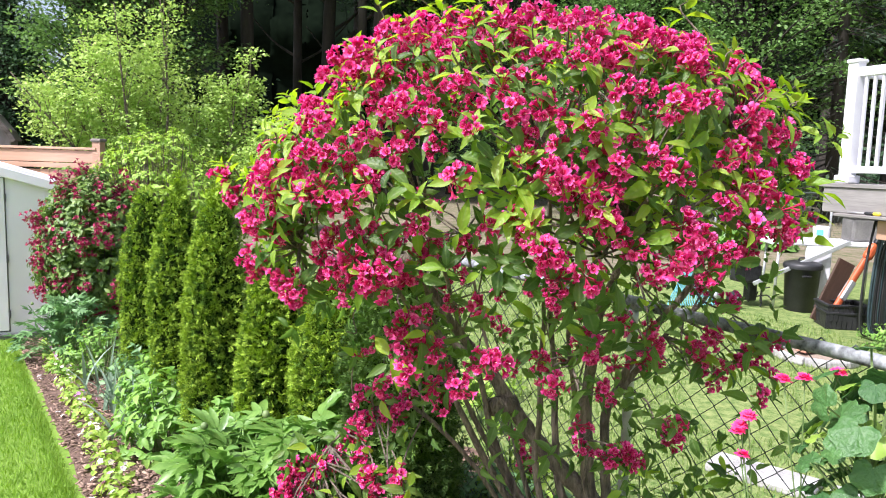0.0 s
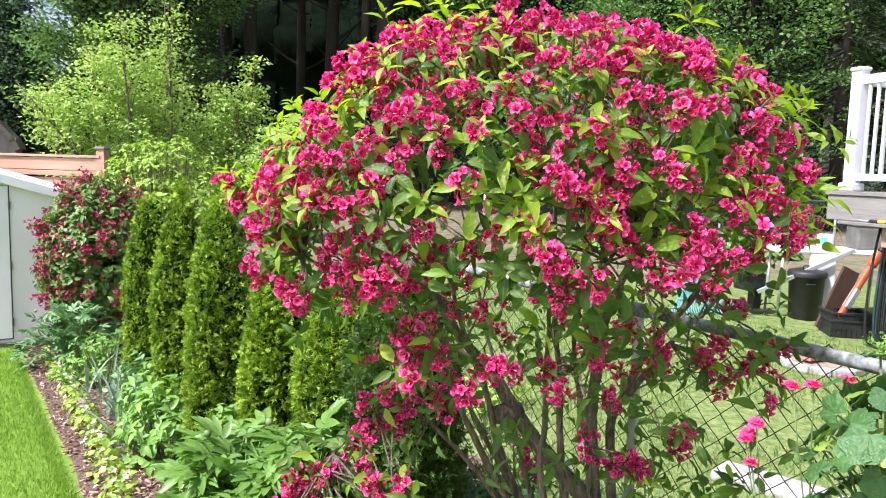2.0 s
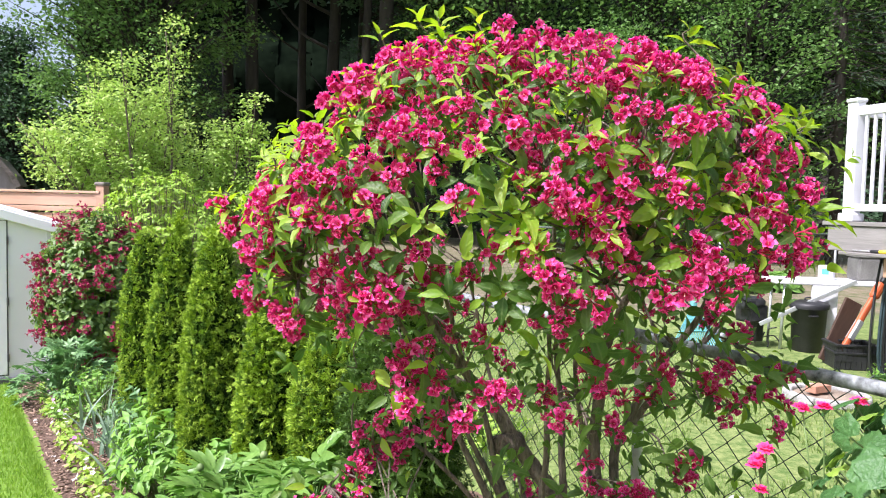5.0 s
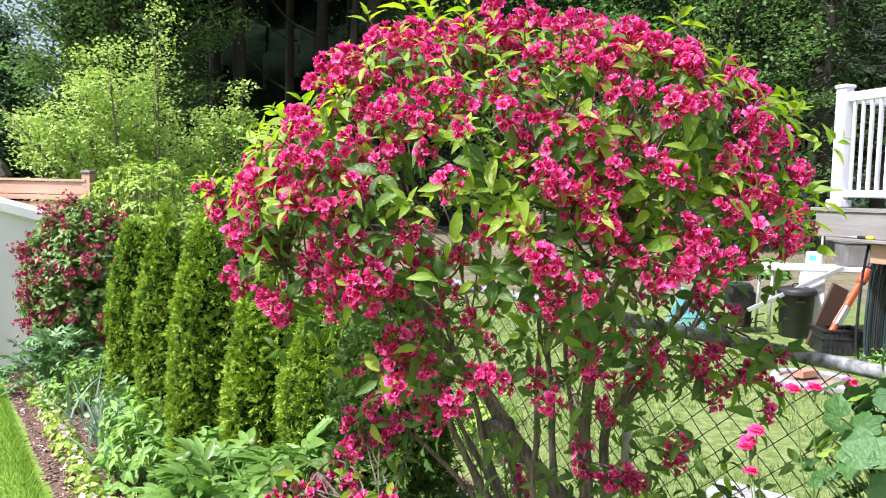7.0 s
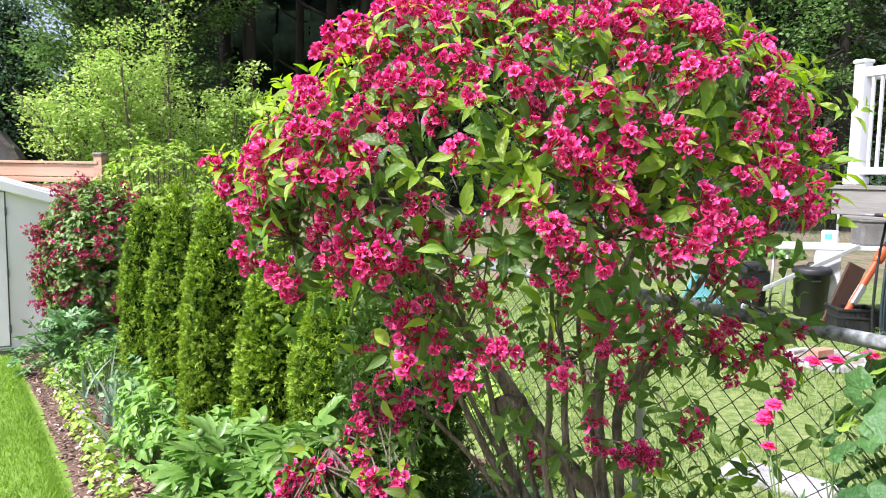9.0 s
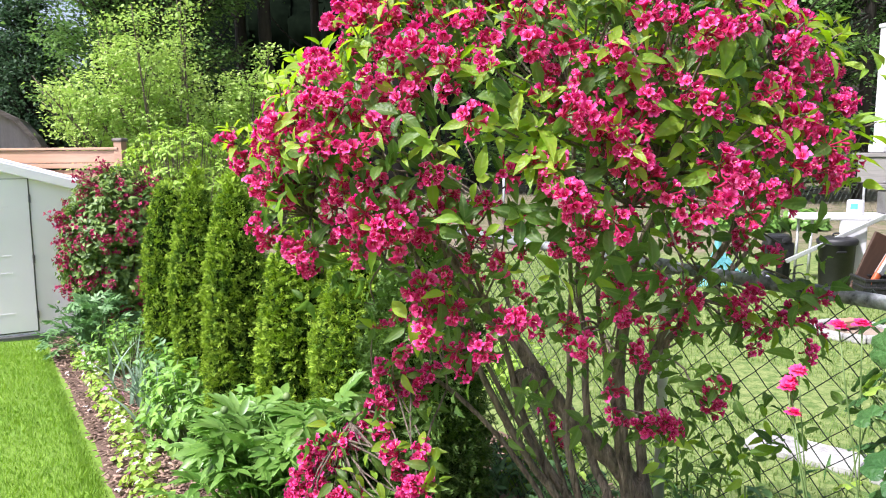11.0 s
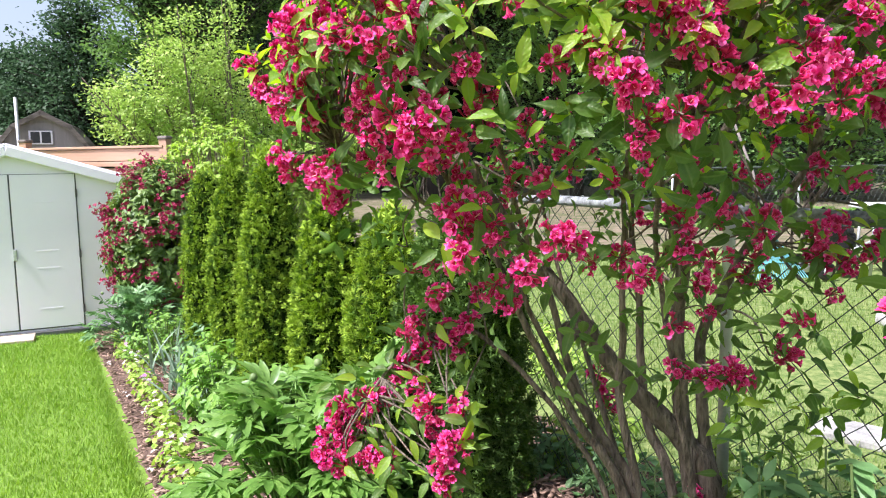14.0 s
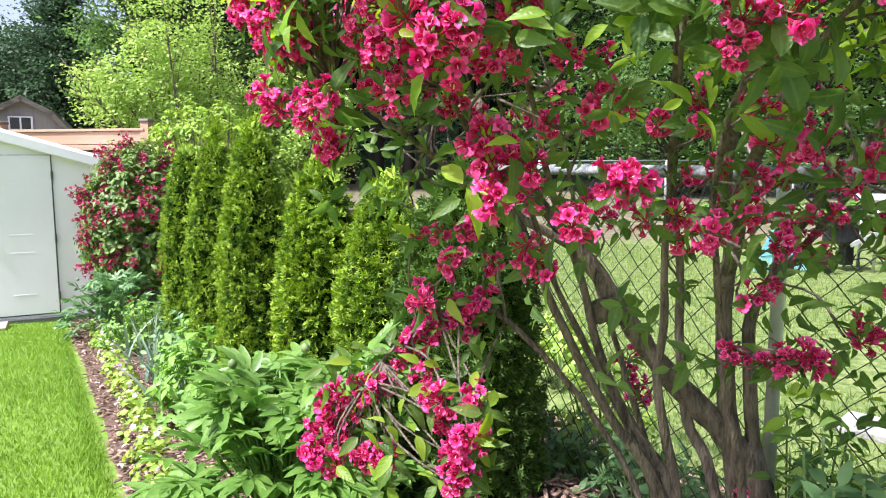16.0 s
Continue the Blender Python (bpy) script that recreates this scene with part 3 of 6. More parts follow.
def flower(rng, open_=1.0):
    """One funnel flower along +z: a slim tube that widens into five separate, ruffled lobes. Returns vertices, faces, material indices."""
    vs, fs, mi = [], [], []
    n = 5
    rings = ((0.0018, 0.004), (0.0034, 0.011), (0.0074, 0.018))
    for r, z in rings:
        vs += [(r * math.cos(2 * math.pi * i / n), r * math.sin(2 * math.pi * i / n), z) for i in range(n)]
    for k in range(2):
        for i in range(n):
            j = (i + 1) % n
            fs.append((k * n + i, k * n + j, (k + 1) * n + j, (k + 1) * n + i)); mi.append(1)
    for i in range(n):
        am = 2 * math.pi * (i + 0.5) / n + rng.uniform(-.12, .12)
        curl = rng.uniform(-0.0055, 0.003) * open_
        r1, z1 = 0.0122 * open_ + 0.0012, 0.0226 + rng.uniform(-0.0012, 0.002)
        r2, z2 = 0.0186 * open_ * rng.uniform(0.84, 1.15), 0.0242 + curl
        k = len(vs)
        for r, z, da in ((r1, z1 + 0.0014, -0.54), (r1 * 1.02, z1 - 0.002, 0), (r1, z1 + 0.0006, 0.54),
                         (r2 * rng.uniform(0.82, 0.98), z2 + rng.uniform(0, .0035), -0.44), (r2 * rng.uniform(0.98, 1.14), z2 - 0.002, rng.uniform(-.1, .1)), (r2 * rng.uniform(0.82, 0.98), z2 + rng.uniform(-.001, .003), 0.44)):
            vs.append((r * math.cos(am + da), r * math.sin(am + da), z))
        b0, b1 = 2 * n + i, 2 * n + (i + 1) % n
        fs += [(b0, k + 1, k), (b0, b1, k + 1), (b1, k + 2, k + 1), (k, k + 1, k + 4, k + 3), (k + 1, k + 2, k + 5, k + 4)]
        mi += [0, 0, 0, 3, 3]
    k = len(vs)
    vs += [(0.0008, 0, 0.014), (-0.0008, 0, 0.014), (0.0010, 0.001, 0.026), (-0.0010, 0.001, 0.026), (0, 0.002, 0.0275)]
    fs += [(k, k + 1, k + 3, k + 2), (k + 2, k + 3, k + 4)]; mi += [2, 2]
    return vs, fs, mi


def bud(rng):
    L = rng.uniform(0.013, 0.022)
    v, f = tube([(0, 0, 0), (0, 0, L * 0.5), (0, 0, L * 0.8), (0, 0, L)], [0.0013, 0.0022, 0.0036, 0.0008], n=5)
    return v, f, [1] * len(f)


def cluster_mesh(rng, flowers, buds, name, spread=1.0):
    vs, fs, mi = [], [], []
    for i in range(flowers + buds):
        is_bud = i >= flowers
        v, f, m = bud(rng) if is_bud else flower(rng, rng.uniform(0.55, 1.02))
        th = math.acos(1 - 1.3 * rng.random() ** (1.4 if not is_bud else 1.0))
        ph = 2.399963 * i + rng.uniform(-0.3, 0.3)
        d = Vector((math.sin(th) * math.cos(ph), math.sin(th) * math.sin(ph), math.cos(th) * 0.9 + 0.12))
        k = rng.uniform(0.5, 1.4)
        start = Vector((d.x * 0.016 * k, d.y * 0.016 * k, -0.012 + 0.026 * d.z * k)) * spread
        mt = aim(start, d + Vector((rng.gauss(0, .34), rng.gauss(0, .34), rng.gauss(0, .34))), rng, rng.uniform(0.62, 0.98))
        k = len(vs)
        vs += [mt @ Vector(p) for p in v]
        fs += [tuple(q + k for q in face) for face in f]
        mi += m
        v, f = tube([(0, 0, -0.016), start + d * 0.002], [0.0011, 0.0009], n=3)
        k = len(vs)
        vs += v
        fs += [tuple(q + k for q in face) for face in f[:3]]
        mi += [1] * 3
    me = bpy.data.meshes.new(name)
    me.from_pydata([tuple(v) for v in vs], [], fs)
    for m in (PETAL, THROAT, STAMEN, PETAL_RIM):
        me.materials.append(m)
    me.polygons.foreach_set("material_index", mi)
    me.polygons.foreach_set("use_smooth", [True] * len(fs))
    return me


def mesh_of(name, base, material):
    me = bpy.data.meshes.new(name)
    me.from_pydata([tuple(v) for v in base[0]], [], base[1])
    me.materials.append(material)
    me.polygons.foreach_set("use_smooth", [True] * len(me.polygons))
    return me


CX, CY, CZ = 0.88, 1.58, 1.50      # middle of the crown
RX, RY, RZ = 0.72, 0.56, 0.48


def dome(d, k=1.0):
    """A place k of the way out from the crown's middle in direction d."""
    w = 1 + 0.10 * noise.noise((d.x * 2.2, d.y * 2.2, d.z * 2.2 + 5)) + 0.05 * noise.noise((d.x * 6, d.y * 6, d.z * 6))
    e = 2.9 if d.x > 0 else 2.2
    w *= 0.95 * (abs(d.x) ** e + abs(d.y) ** e + abs(d.z) ** e) ** (-1 / e)
    return Vector((CX + RX * (0.93 if d.x > 0 else 1.0) * k * w * d.x, CY + RY * k * w * d.y, CZ + RZ * k * w * d.z))


def bare(p):
    """Where the crown is open underneath, or past its sloping shoulders."""
    if p.z > 1.50 + (p.x - 0.10) or p.z > 1.90 - 1.27 * (p.x - 1.383):
        return True
    return p.x < 0.62 and p.z < 1.29 or p.x > 1.12 and p.z < 1.42 or p.x > 1.42 and p.z < 1.53


def weigela():
    rng = random.Random(11)
    gx, gy = 1.20, 1.72
    top = thing("weigela_shrub", gx, gy, g(gx, gy), "large weigela shrub covered in pink flowers on bare stems", "shrub")
    inv = top.matrix_world.inverted()
    gz = g(gx, gy) - 0.02
    # bare stems rising from the foot into the crown
    old_stem = [(1.30, 1.72, gz), (1.23, 1.76, 0.486), (1.177, 1.78, 0.579), (1.082, 1.80, 0.682), (0.983, 1.80, 0.80), (0.892, 1.80, 0.926), (0.819, 1.80, 1.026), (0.756, 1.80, 1.104), (0.58, 1.70, 1.36)]
    right_stem = [(1.26, 1.75, gz), (1.238, 1.76, 0.457), (1.220, 1.78, 0.614), (1.218, 1.80, 0.851), (1.242, 1.77, 0.963), (1.277, 1.75, 1.077), (1.363, 1.65, 1.267), (1.407, 1.60, 1.40), (1.46, 1.52, 1.58)]
    stems = [
        (old_stem, 0.029), (right_stem, 0.0155),
        ([(1.16, 1.68, gz), (0.99, 1.70, 0.49), (0.89, 1.70, 0.66), (0.78, 1.68, 0.84), (0.675, 1.62, 1.10), (0.52, 1.50, 1.36)], 0.0125),
        ([(1.15, 1.73, gz), (0.95, 1.74, 0.58), (0.80, 1.70, 0.86), (0.72, 1.66, 1.06), (0.62, 1.52, 1.34)], 0.009),
        ([(1.19, 1.70, gz), (1.02, 1.72, 0.484), (0.942, 1.74, 0.627), (0.869, 1.74, 0.776), (0.804, 1.74, 1.0), (0.75, 1.68, 1.14), (0.64, 1.45, 1.48)], 0.0125),
        ([(1.09, 1.71, gz), (1.031, 1.72, 0.485), (0.989, 1.72, 0.684), (0.986, 1.70, 0.851), (0.978, 1.68, 1.088), (0.97, 1.62, 1.25), (0.93, 1.42, 1.60)], 0.011),
        ([(1.17, 1.74, gz), (1.129, 1.75, 0.472), (1.074, 1.80, 0.634), (1.06, 1.82, 0.821), (1.036, 1.80, 1.025), (1.02, 1.78, 1.18), (0.98, 1.66, 1.55)], 0.013),
        ([(1.20, 1.75, gz), (1.181, 1.76, 0.468), (1.153, 1.78, 0.682), (1.149, 1.78, 0.864), (1.142, 1.76, 1.077), (1.121, 1.74, 1.23), (1.15, 1.58, 1.68)], 0.022),
        ([(1.245, 1.77, 0.95), (1.32, 1.74, 1.08), (1.44, 1.70, 1.24), (1.54, 1.62, 1.45)], 0.0085),
        ([(1.145, 1.77, 0.98), (1.12, 1.60, 1.22), (1.15, 1.47, 1.40), (1.27, 1.43, 1.57), (1.37, 1.42, 1.72)], 0.0115),
        ([(1.24, 1.69, gz), (1.15, 1.66, 0.55), (1.06, 1.60, 0.98), (1.00, 1.42, 1.28), (1.05, 1.22, 1.48)], 0.0085),
        ([(1.12, 1.70, gz), (0.93, 1.72, 0.52), (0.76, 1.72, 0.77), (0.60, 1.70, 0.92), (0.46, 1.70, 0.87), (0.35, 1.67, 0.76), (0.27, 1.70, 0.64)], 0.007),
        ([(1.20, 1.74, gz), (1.00, 1.86, 0.55), (0.88, 1.94, 0.95), (0.76, 1.90, 1.4)], 0.009),
        ([(0.83, 1.80, 1.02), (0.66, 1.78, 1.12), (0.48, 1.68, 1.25), (0.30, 1.58, 1.38)], 0.009),
    ]
    tips = []
    for pts, r in stems:
        line = bend(pts, 6)
        n = len(line)
        wob = [Vector((noise.noise((p.x * 7, p.y * 7, p.z * 7)), noise.noise((p.x * 7 + 9, p.y * 7, p.z * 7)), 0)) * 0.010 for p in line]
        line = [inv @ (p + w) for p, w in zip(line, wob)]
        v, f = tube(line, [r * (1.25 - 0.85 * i / (n - 1)) * (1 + 0.10 * noise.noise((i * 0.7, r * 900, 0))) for i in range(n)], n=10, rng=rng, rough=0.12)
        put("stem", v, f, BARK, top, smooth=True)
        tips += [q for q in line[8::2] if (top.matrix_world @ q).z > 0.75]
    # the sawn knot on the oldest stem
    v, f = tube([inv @ Vector(p) for p in ((0.925, 1.800, 0.885), (0.885, 1.775, 0.897), (0.856, 1.758, 0.897), (0.842, 1.750, 0.893))], [0.031, 0.031, 0.028, 0.020], n=10, rng=rng, rough=0.22)
    put("cut_knot", v, f, BARK, top, "old sawn branch stub", smooth=True)
    # flower heads at known places: on the front of the crown, along its rim and on the low sprays
    front = [(0.587, 1.217, 1.262), (0.60, 1.15, 1.183), (0.592, 1.20, 1.225), (0.710, 1.17, 1.143), (0.763, 1.15, 1.20), (0.79, 1.16, 1.205), (0.848, 1.01, 1.455), (0.86, 1.02, 1.44), (1.145, 1.062, 1.491), (1.165, 1.05, 1.475), (1.125, 1.05, 1.51),
             (0.844, 1.008, 1.60), (0.88, 1.01, 1.59), (0.975, 1.04, 1.51), (0.955, 1.05, 1.53), (0.99, 1.05, 1.49), (0.974, 1.137, 1.255), (0.615, 1.20, 1.408), (0.63, 1.19, 1.45), (0.60, 1.22, 1.37), (0.426, 1.387, 1.381), (0.41, 1.39, 1.345), (0.398, 1.434, 1.614), (0.43, 1.42, 1.595), (0.47, 1.40, 1.60), (0.51, 1.39, 1.605)]
    rim = [(0.191, 1.557, 1.462), (0.22, 1.54, 1.45), (0.25, 1.53, 1.44), (0.297, 1.547, 1.258), (0.31, 1.54, 1.25), (0.10, 1.60, 1.56), (0.14, 1.58, 1.51), (0.20, 1.54, 1.33), (1.404, 1.457, 1.773), (1.489, 1.415, 1.714), (1.50, 1.42, 1.70), (1.366, 1.311, 1.444), (1.38, 1.33, 1.43), (1.563, 1.42, 1.50),
           (1.383, 1.50, 1.89), (1.275, 1.507, 1.927), (1.068, 1.49, 1.97), (0.912, 1.498, 1.90), (0.649, 1.304, 1.801), (0.552, 1.343, 1.72), (1.068, 1.273, 1.717), (0.50, 1.48, 1.83), (0.56, 1.46, 1.89), (0.64, 1.44, 1.91), (0.72, 1.46, 1.93)]
    low = [(0.456, 1.70, 0.853), (0.44, 1.69, 0.83), (0.48, 1.70, 0.875), (0.53, 1.70, 0.90), (0.56, 1.69, 0.915), (0.60, 1.69, 0.93), (0.343, 1.66, 0.752), (0.36, 1.65, 0.745), (0.259, 1.71, 0.70), (0.28, 1.70, 0.72), (0.245, 1.68, 0.66), (0.26, 1.67, 0.625), (0.225, 1.68, 0.60), (0.29, 1.68, 0.66), (0.30, 1.66, 0.61),
           (0.36, 1.63, 0.61), (0.39, 1.62, 0.605), (0.55, 1.505, 0.694), (0.575, 1.50, 0.70), (0.53, 1.52, 0.66), (0.56, 1.51, 0.63), (0.55, 1.51, 0.59), (0.50, 1.55, 0.76), (0.58, 1.56, 0.76), (0.47, 1.68, 0.95)]
    spray = [(0.482, 1.70, 0.840), (0.434, 1.69, 0.802), (0.396, 1.68, 0.764), (0.356, 1.68, 0.737), (0.528, 1.70, 0.886), (0.575, 1.70, 0.881), (0.504, 1.62, 0.738), (0.518, 1.58, 0.701), (0.557, 1.55, 0.681), (0.590, 1.54, 0.685),
             (0.538, 1.53, 0.620), (0.544, 1.52, 0.589), (0.316, 1.67, 0.693), (0.281, 1.68, 0.648), (0.233, 1.67, 0.598), (0.276, 1.65, 0.579), (0.345, 1.64, 0.598), (0.386, 1.63, 0.616), (0.473, 1.66, 0.781)]
    right = [(1.084, 1.547, 0.852), (1.163, 1.431, 0.884), (1.18, 1.43, 0.875), (1.14, 1.45, 0.87), (1.12, 1.47, 0.865), (1.296, 1.503, 0.914), (1.30, 1.48, 0.90), (1.176, 1.72, 0.472), (0.986, 1.943, 0.696), (0.97, 1.94, 0.74), (0.99, 1.92, 0.65), (1.391, 1.60, 1.103), (1.34, 1.44, 1.13), (1.38, 1.42, 1.12), (1.42, 1.40, 1.15),
             (1.45, 1.40, 1.16), (1.32, 1.42, 1.18), (1.36, 1.42, 1.20), (1.50, 1.38, 1.20), (1.10, 1.35, 1.24), (1.05, 1.30, 1.10), (0.93, 1.25, 1.12), (1.12, 1.40, 1.13), (0.92, 1.40, 1.14)]
    known = [(p, 1.0) for p in front] + [(p, 1.0) for p in rim] + [(p, 1.0) for p in low] + [(p, 0.95) for p in spray] + [(p, 0.9) for p in right]
    fixed = len(known)
    heads = [(Vector(p), Vector((p[0] - CX, p[1] - 1.75, 0.25)), k) for p, k in known]
    tries = 0
    while len(heads) < 515 and tries < 60000:      # sprays of two to four heads along a twig
        tries += 1
        d = Vector((rng.gauss(0, 1), rng.gauss(0, 1), rng.gauss(0.35, 1))).normalized()
        if d.z < -0.55 + 0.3 * noise.noise((d.x * 5, d.y * 5, 3)) or (d.y > 0.3 and rng.random() < 0.6):
            continue
        if d.z < -0.1 and rng.random() < 0.62:
            continue
        if noise.noise((d.x * 4.0 + 2, d.y * 4.0, d.z * 4.0)) < -0.12 and rng.random() < 0.85:
            continue
        p = dome(d, rng.choice((1.02, 1.0, 0.97, 0.92)))
        along = d.cross(Vector((rng.uniform(-.5, .5), rng.uniform(-.5, .5), 1))).normalized() * rng.choice((-1, 1))
        for k in range(rng.choice((2, 3, 3, 4))):
            q = p + along * 0.040 * k + Vector((rng.gauss(0, .012), rng.gauss(0, .012), rng.gauss(0, .014)))
            if bare(q) or q.z < 1.2 and rng.random() < 0.6 or (q - Vector((1.17, 1.28, 1.74))).length < 0.12 or (q - Vector((0.32, 1.50, 1.70))).length < 0.10:
                continue
            if all((q - o).length > 0.038 for o, _, _ in heads):
                heads.append((q, Vector((d.x / RX, d.y / RY, d.z / RZ + 0.3)), rng.uniform(0.70, 1.02)))
    while len(heads) < 600 and tries < 80000:      # scattered heads in the shade under the crown
        tries += 1
        p = Vector((rng.uniform(0.45, 1.48), rng.uniform(1.15, 1.9), rng.uniform(0.98, 1.42)))
        if all((p - q).length > 0.06 for q, _, _ in heads) and across(p.x, p.y) < 0.12:
            heads.append((p, Vector((rng.uniform(-1, 1), rng.uniform(-1.2, 0.2), rng.uniform(-.2, .4))), rng.uniform(0.65, 0.95)))
    meshes = [cluster_mesh(rng, n, b, "flower_head") for n, b in ((12, 3), (10, 4), (13, 3), (9, 4), (8, 4), (11, 2), (7, 5), (10, 3))]
    wilted = [cluster_mesh(rng, 4, 9, "flower_head"), cluster_mesh(rng, 3, 9, "flower_head")]
    twigs, shoots, single, joined = [], [], 0, {}
    for num, (p, d, size) in enumerate(heads):
        d = d.normalized()
        dim = p.z < 1.25 and num >= fixed
        me = rng.choice(wilted) if dim and rng.random() < 0.4 else rng.choice(meshes)
        m = inv @ aim(p, d + Vector((rng.uniform(-.5, .5), rng.uniform(-.5, .5), rng.uniform(-.5, .5))), rng, size)
        if num < fixed or (p.y < 1.5 and single < 298):
            ob = new("flower_head", me)
            ob.parent, ob.matrix_basis = top, m
            single += 1
        else:
            joined.setdefault(me.name, (me, []))[1].append(m)
        q = inv @ p
        t0 = min(tips, key=lambda t: (t - q).length + 0.9 * abs(t.x - q.x) + 0.8 * max(0, t.z - q.z + 0.05) + rng.uniform(0, 0.12))
        if (t0 - q).length < 0.34:
            twigs.append((t0, q, d))
        shoots.append((p, d, 1 if rng.random() < (0.5 if p.z > 1.5 else 0.2) else 0, 0.9))
    for me, ms in joined.values():
        base = ([v.co.copy() for v in me.vertices], [tuple(q.vertices) for q in me.polygons], [q.material_index for q in me.polygons])
        strew("blossom", base, ms, [PETAL, THROAT, STAMEN, PETAL_RIM], top, "deep pink funnel flowers", smooth=True)
    # long new shoots that stand out of the crown, and leafy shoots between the flower heads
    tall = [(0.597, 1.50, 2.042), (0.649, 1.50, 2.037), (0.745, 1.50, 2.044), (0.503, 1.50, 1.995), (1.27, 1.50, 2.031), (0.272, 1.62, 1.78), (0.30, 1.56, 1.75), (0.343, 1.55, 1.795), (0.36, 1.50, 1.72), (0.40, 1.46, 1.75), (0.33, 1.50, 1.68), (1.602, 1.656, 1.848), (1.621, 1.50, 1.61), (1.60, 1.45, 1.55), (1.58, 1.50, 1.80), (1.54, 1.46, 1.83),
            (0.774, 1.084, 1.654), (0.80, 1.06, 1.62), (1.23, 1.511, 1.97), (1.26, 1.48, 1.93), (1.05, 1.10, 1.57), (1.08, 1.08, 1.53), (1.19, 1.28, 1.80), (0.10, 1.60, 1.60), (0.66, 1.46, 1.98), (0.80, 1.47, 1.97), (0.58, 1.46, 1.95), (0.93, 1.14, 1.71), (0.38, 1.46, 1.68), (0.45, 1.50, 1.90), (1.66, 1.48, 1.60)]
    for p in tall:
        p = Vector(p)
        way = (p - Vector((CX, CY, 1.0))).normalized()
        shoots.append((p, (way + Vector((0, 0, 0.5))).normalized(), 2, 1.12))
        q = inv @ p
        twigs.append((min(tips, key=lambda t: (t - q).length), q, (p - Vector((CX, CY, 1.3))).normalized()))
    for _ in range(100):
        d = Vector((rng.gauss(-0.2, 1), rng.gauss(-0.4, 1), abs(rng.gauss(0.4, 0.8)))).normalized()
        p = dome(d, rng.uniform(1.02, 1.10))
        shoots.append((p, (d + Vector((0, 0, 0.4))).normalized(), 2, rng.uniform(0.75, 1.0)))
        q = inv @ p
        twigs.append((min(tips, key=lambda t: (t - q).length), q, d))
    for _ in range(560):
        d = Vector((rng.gauss(0, 1), rng.gauss(-0.25, 1), rng.gauss(0.25, 1))).normalized()
        p = dome(d, 1.03 - 0.25 * rng.random() ** 2)
        if d.z < -0.5 or bare(p) or d.z < 0.05 and rng.random() < 0.45:
            continue
        shoots.append((p, (d + Vector((0, 0, 0.3))).normalized(), 1 if rng.random() < 0.5 else 0, rng.uniform(0.7, 1.0)))
    for _ in range(125):      # thin leafage among the bare stems
        p = Vector((rng.uniform(0.48, 1.48), rng.uniform(1.15, 1.95), 0.85 + 0.55 * rng.random() ** 0.7))
        if across(p.x, p.y) < 0.15 and not (p.y > 1.6 and p.z < 1.0):
            shoots.append((p, Vector((rng.uniform(-1, 1), rng.uniform(-1, 0.5), 0.4)).normalized(), 0, rng.uniform(0.65, 1.0)))
    for _ in range(60):       # shaded leafage behind the low side of the crown
        p = Vector((rng.uniform(0.28, 0.80), rng.uniform(1.60, 2.10), rng.uniform(1.08, 1.45)))
        shoots.append((p, Vector((rng.uniform(-1, 1), rng.uniform(-1, 0.5), 0.3)).normalized(), 0, rng.uniform(0.7, 1.0)))
        if rng.random() < 0.5:
            q = inv @ p
            twigs.append((min(tips, key=lambda t: (t - q).length), q, Vector((rng.uniform(-1, 1), -0.5, 0.2)).normalized()))
    for _ in range(46):       # suckers and leafage by the foot, on the side of the fence
        p = Vector((rng.uniform(1.10, 1.50), rng.uniform(1.40, 1.75), rng.uniform(0.38, 0.95)))
        if across(p.x, p.y) < 0.0:
            shoots.append((p, Vector((rng.uniform(-1, 1), rng.uniform(-1, 0.3), 0.6)).normalized(), 1 if rng.random() < 0.4 else 0, rng.uniform(0.8, 1.15)))
    for p in ((0.402, 1.58, 0.702), (0.475, 1.60, 0.824), (0.497, 1.56, 0.783), (0.574, 1.55, 0.786), (0.612, 1.50, 0.764), (0.418, 1.55, 0.653), (0.586, 1.50, 0.674), (0.326, 1.66, 0.807), (0.46, 1.56, 0.69), (0.44, 1.58, 0.76), (0.62, 1.52, 0.70), (0.35, 1.60, 0.68), (0.50, 1.55, 0.60), (0.40, 1.58, 0.57), (0.52, 1.66, 0.95), (0.60, 1.66, 0.86)):
        shoots.append((Vector(p), Vector((rng.uniform(-.5, .5), -0.5, 0.6)).normalized(), 1, 1.0))
    for _ in range(14):
        shoots.append((Vector((rng.uniform(0.26, 0.62), rng.uniform(1.56, 1.72), rng.uniform(0.55, 0.88))), Vector((rng.uniform(-.5, .5), -0.5, 0.5)).normalized(), 0, 0.9))
    for p in ((1.42, 1.45, 0.84), (1.36, 1.40, 0.82), (1.40, 1.42, 0.90), (1.32, 1.44, 0.80), (1.37, 1.38, 1.22), (1.43, 1.38, 1.20), (1.49, 1.39, 1.24), (1.30, 1.40, 1.22), (1.54, 1.38, 1.22), (1.34, 1.42, 1.16), (1.42, 1.42, 1.13), (0.855, 1.106, 1.301), (0.64, 1.17, 1.26), (0.56, 1.20, 1.20)):
        shoots.append((Vector(p), Vector((rng.uniform(-.5, .5), -0.5, 0.6)).normalized(), 1, 1.05))
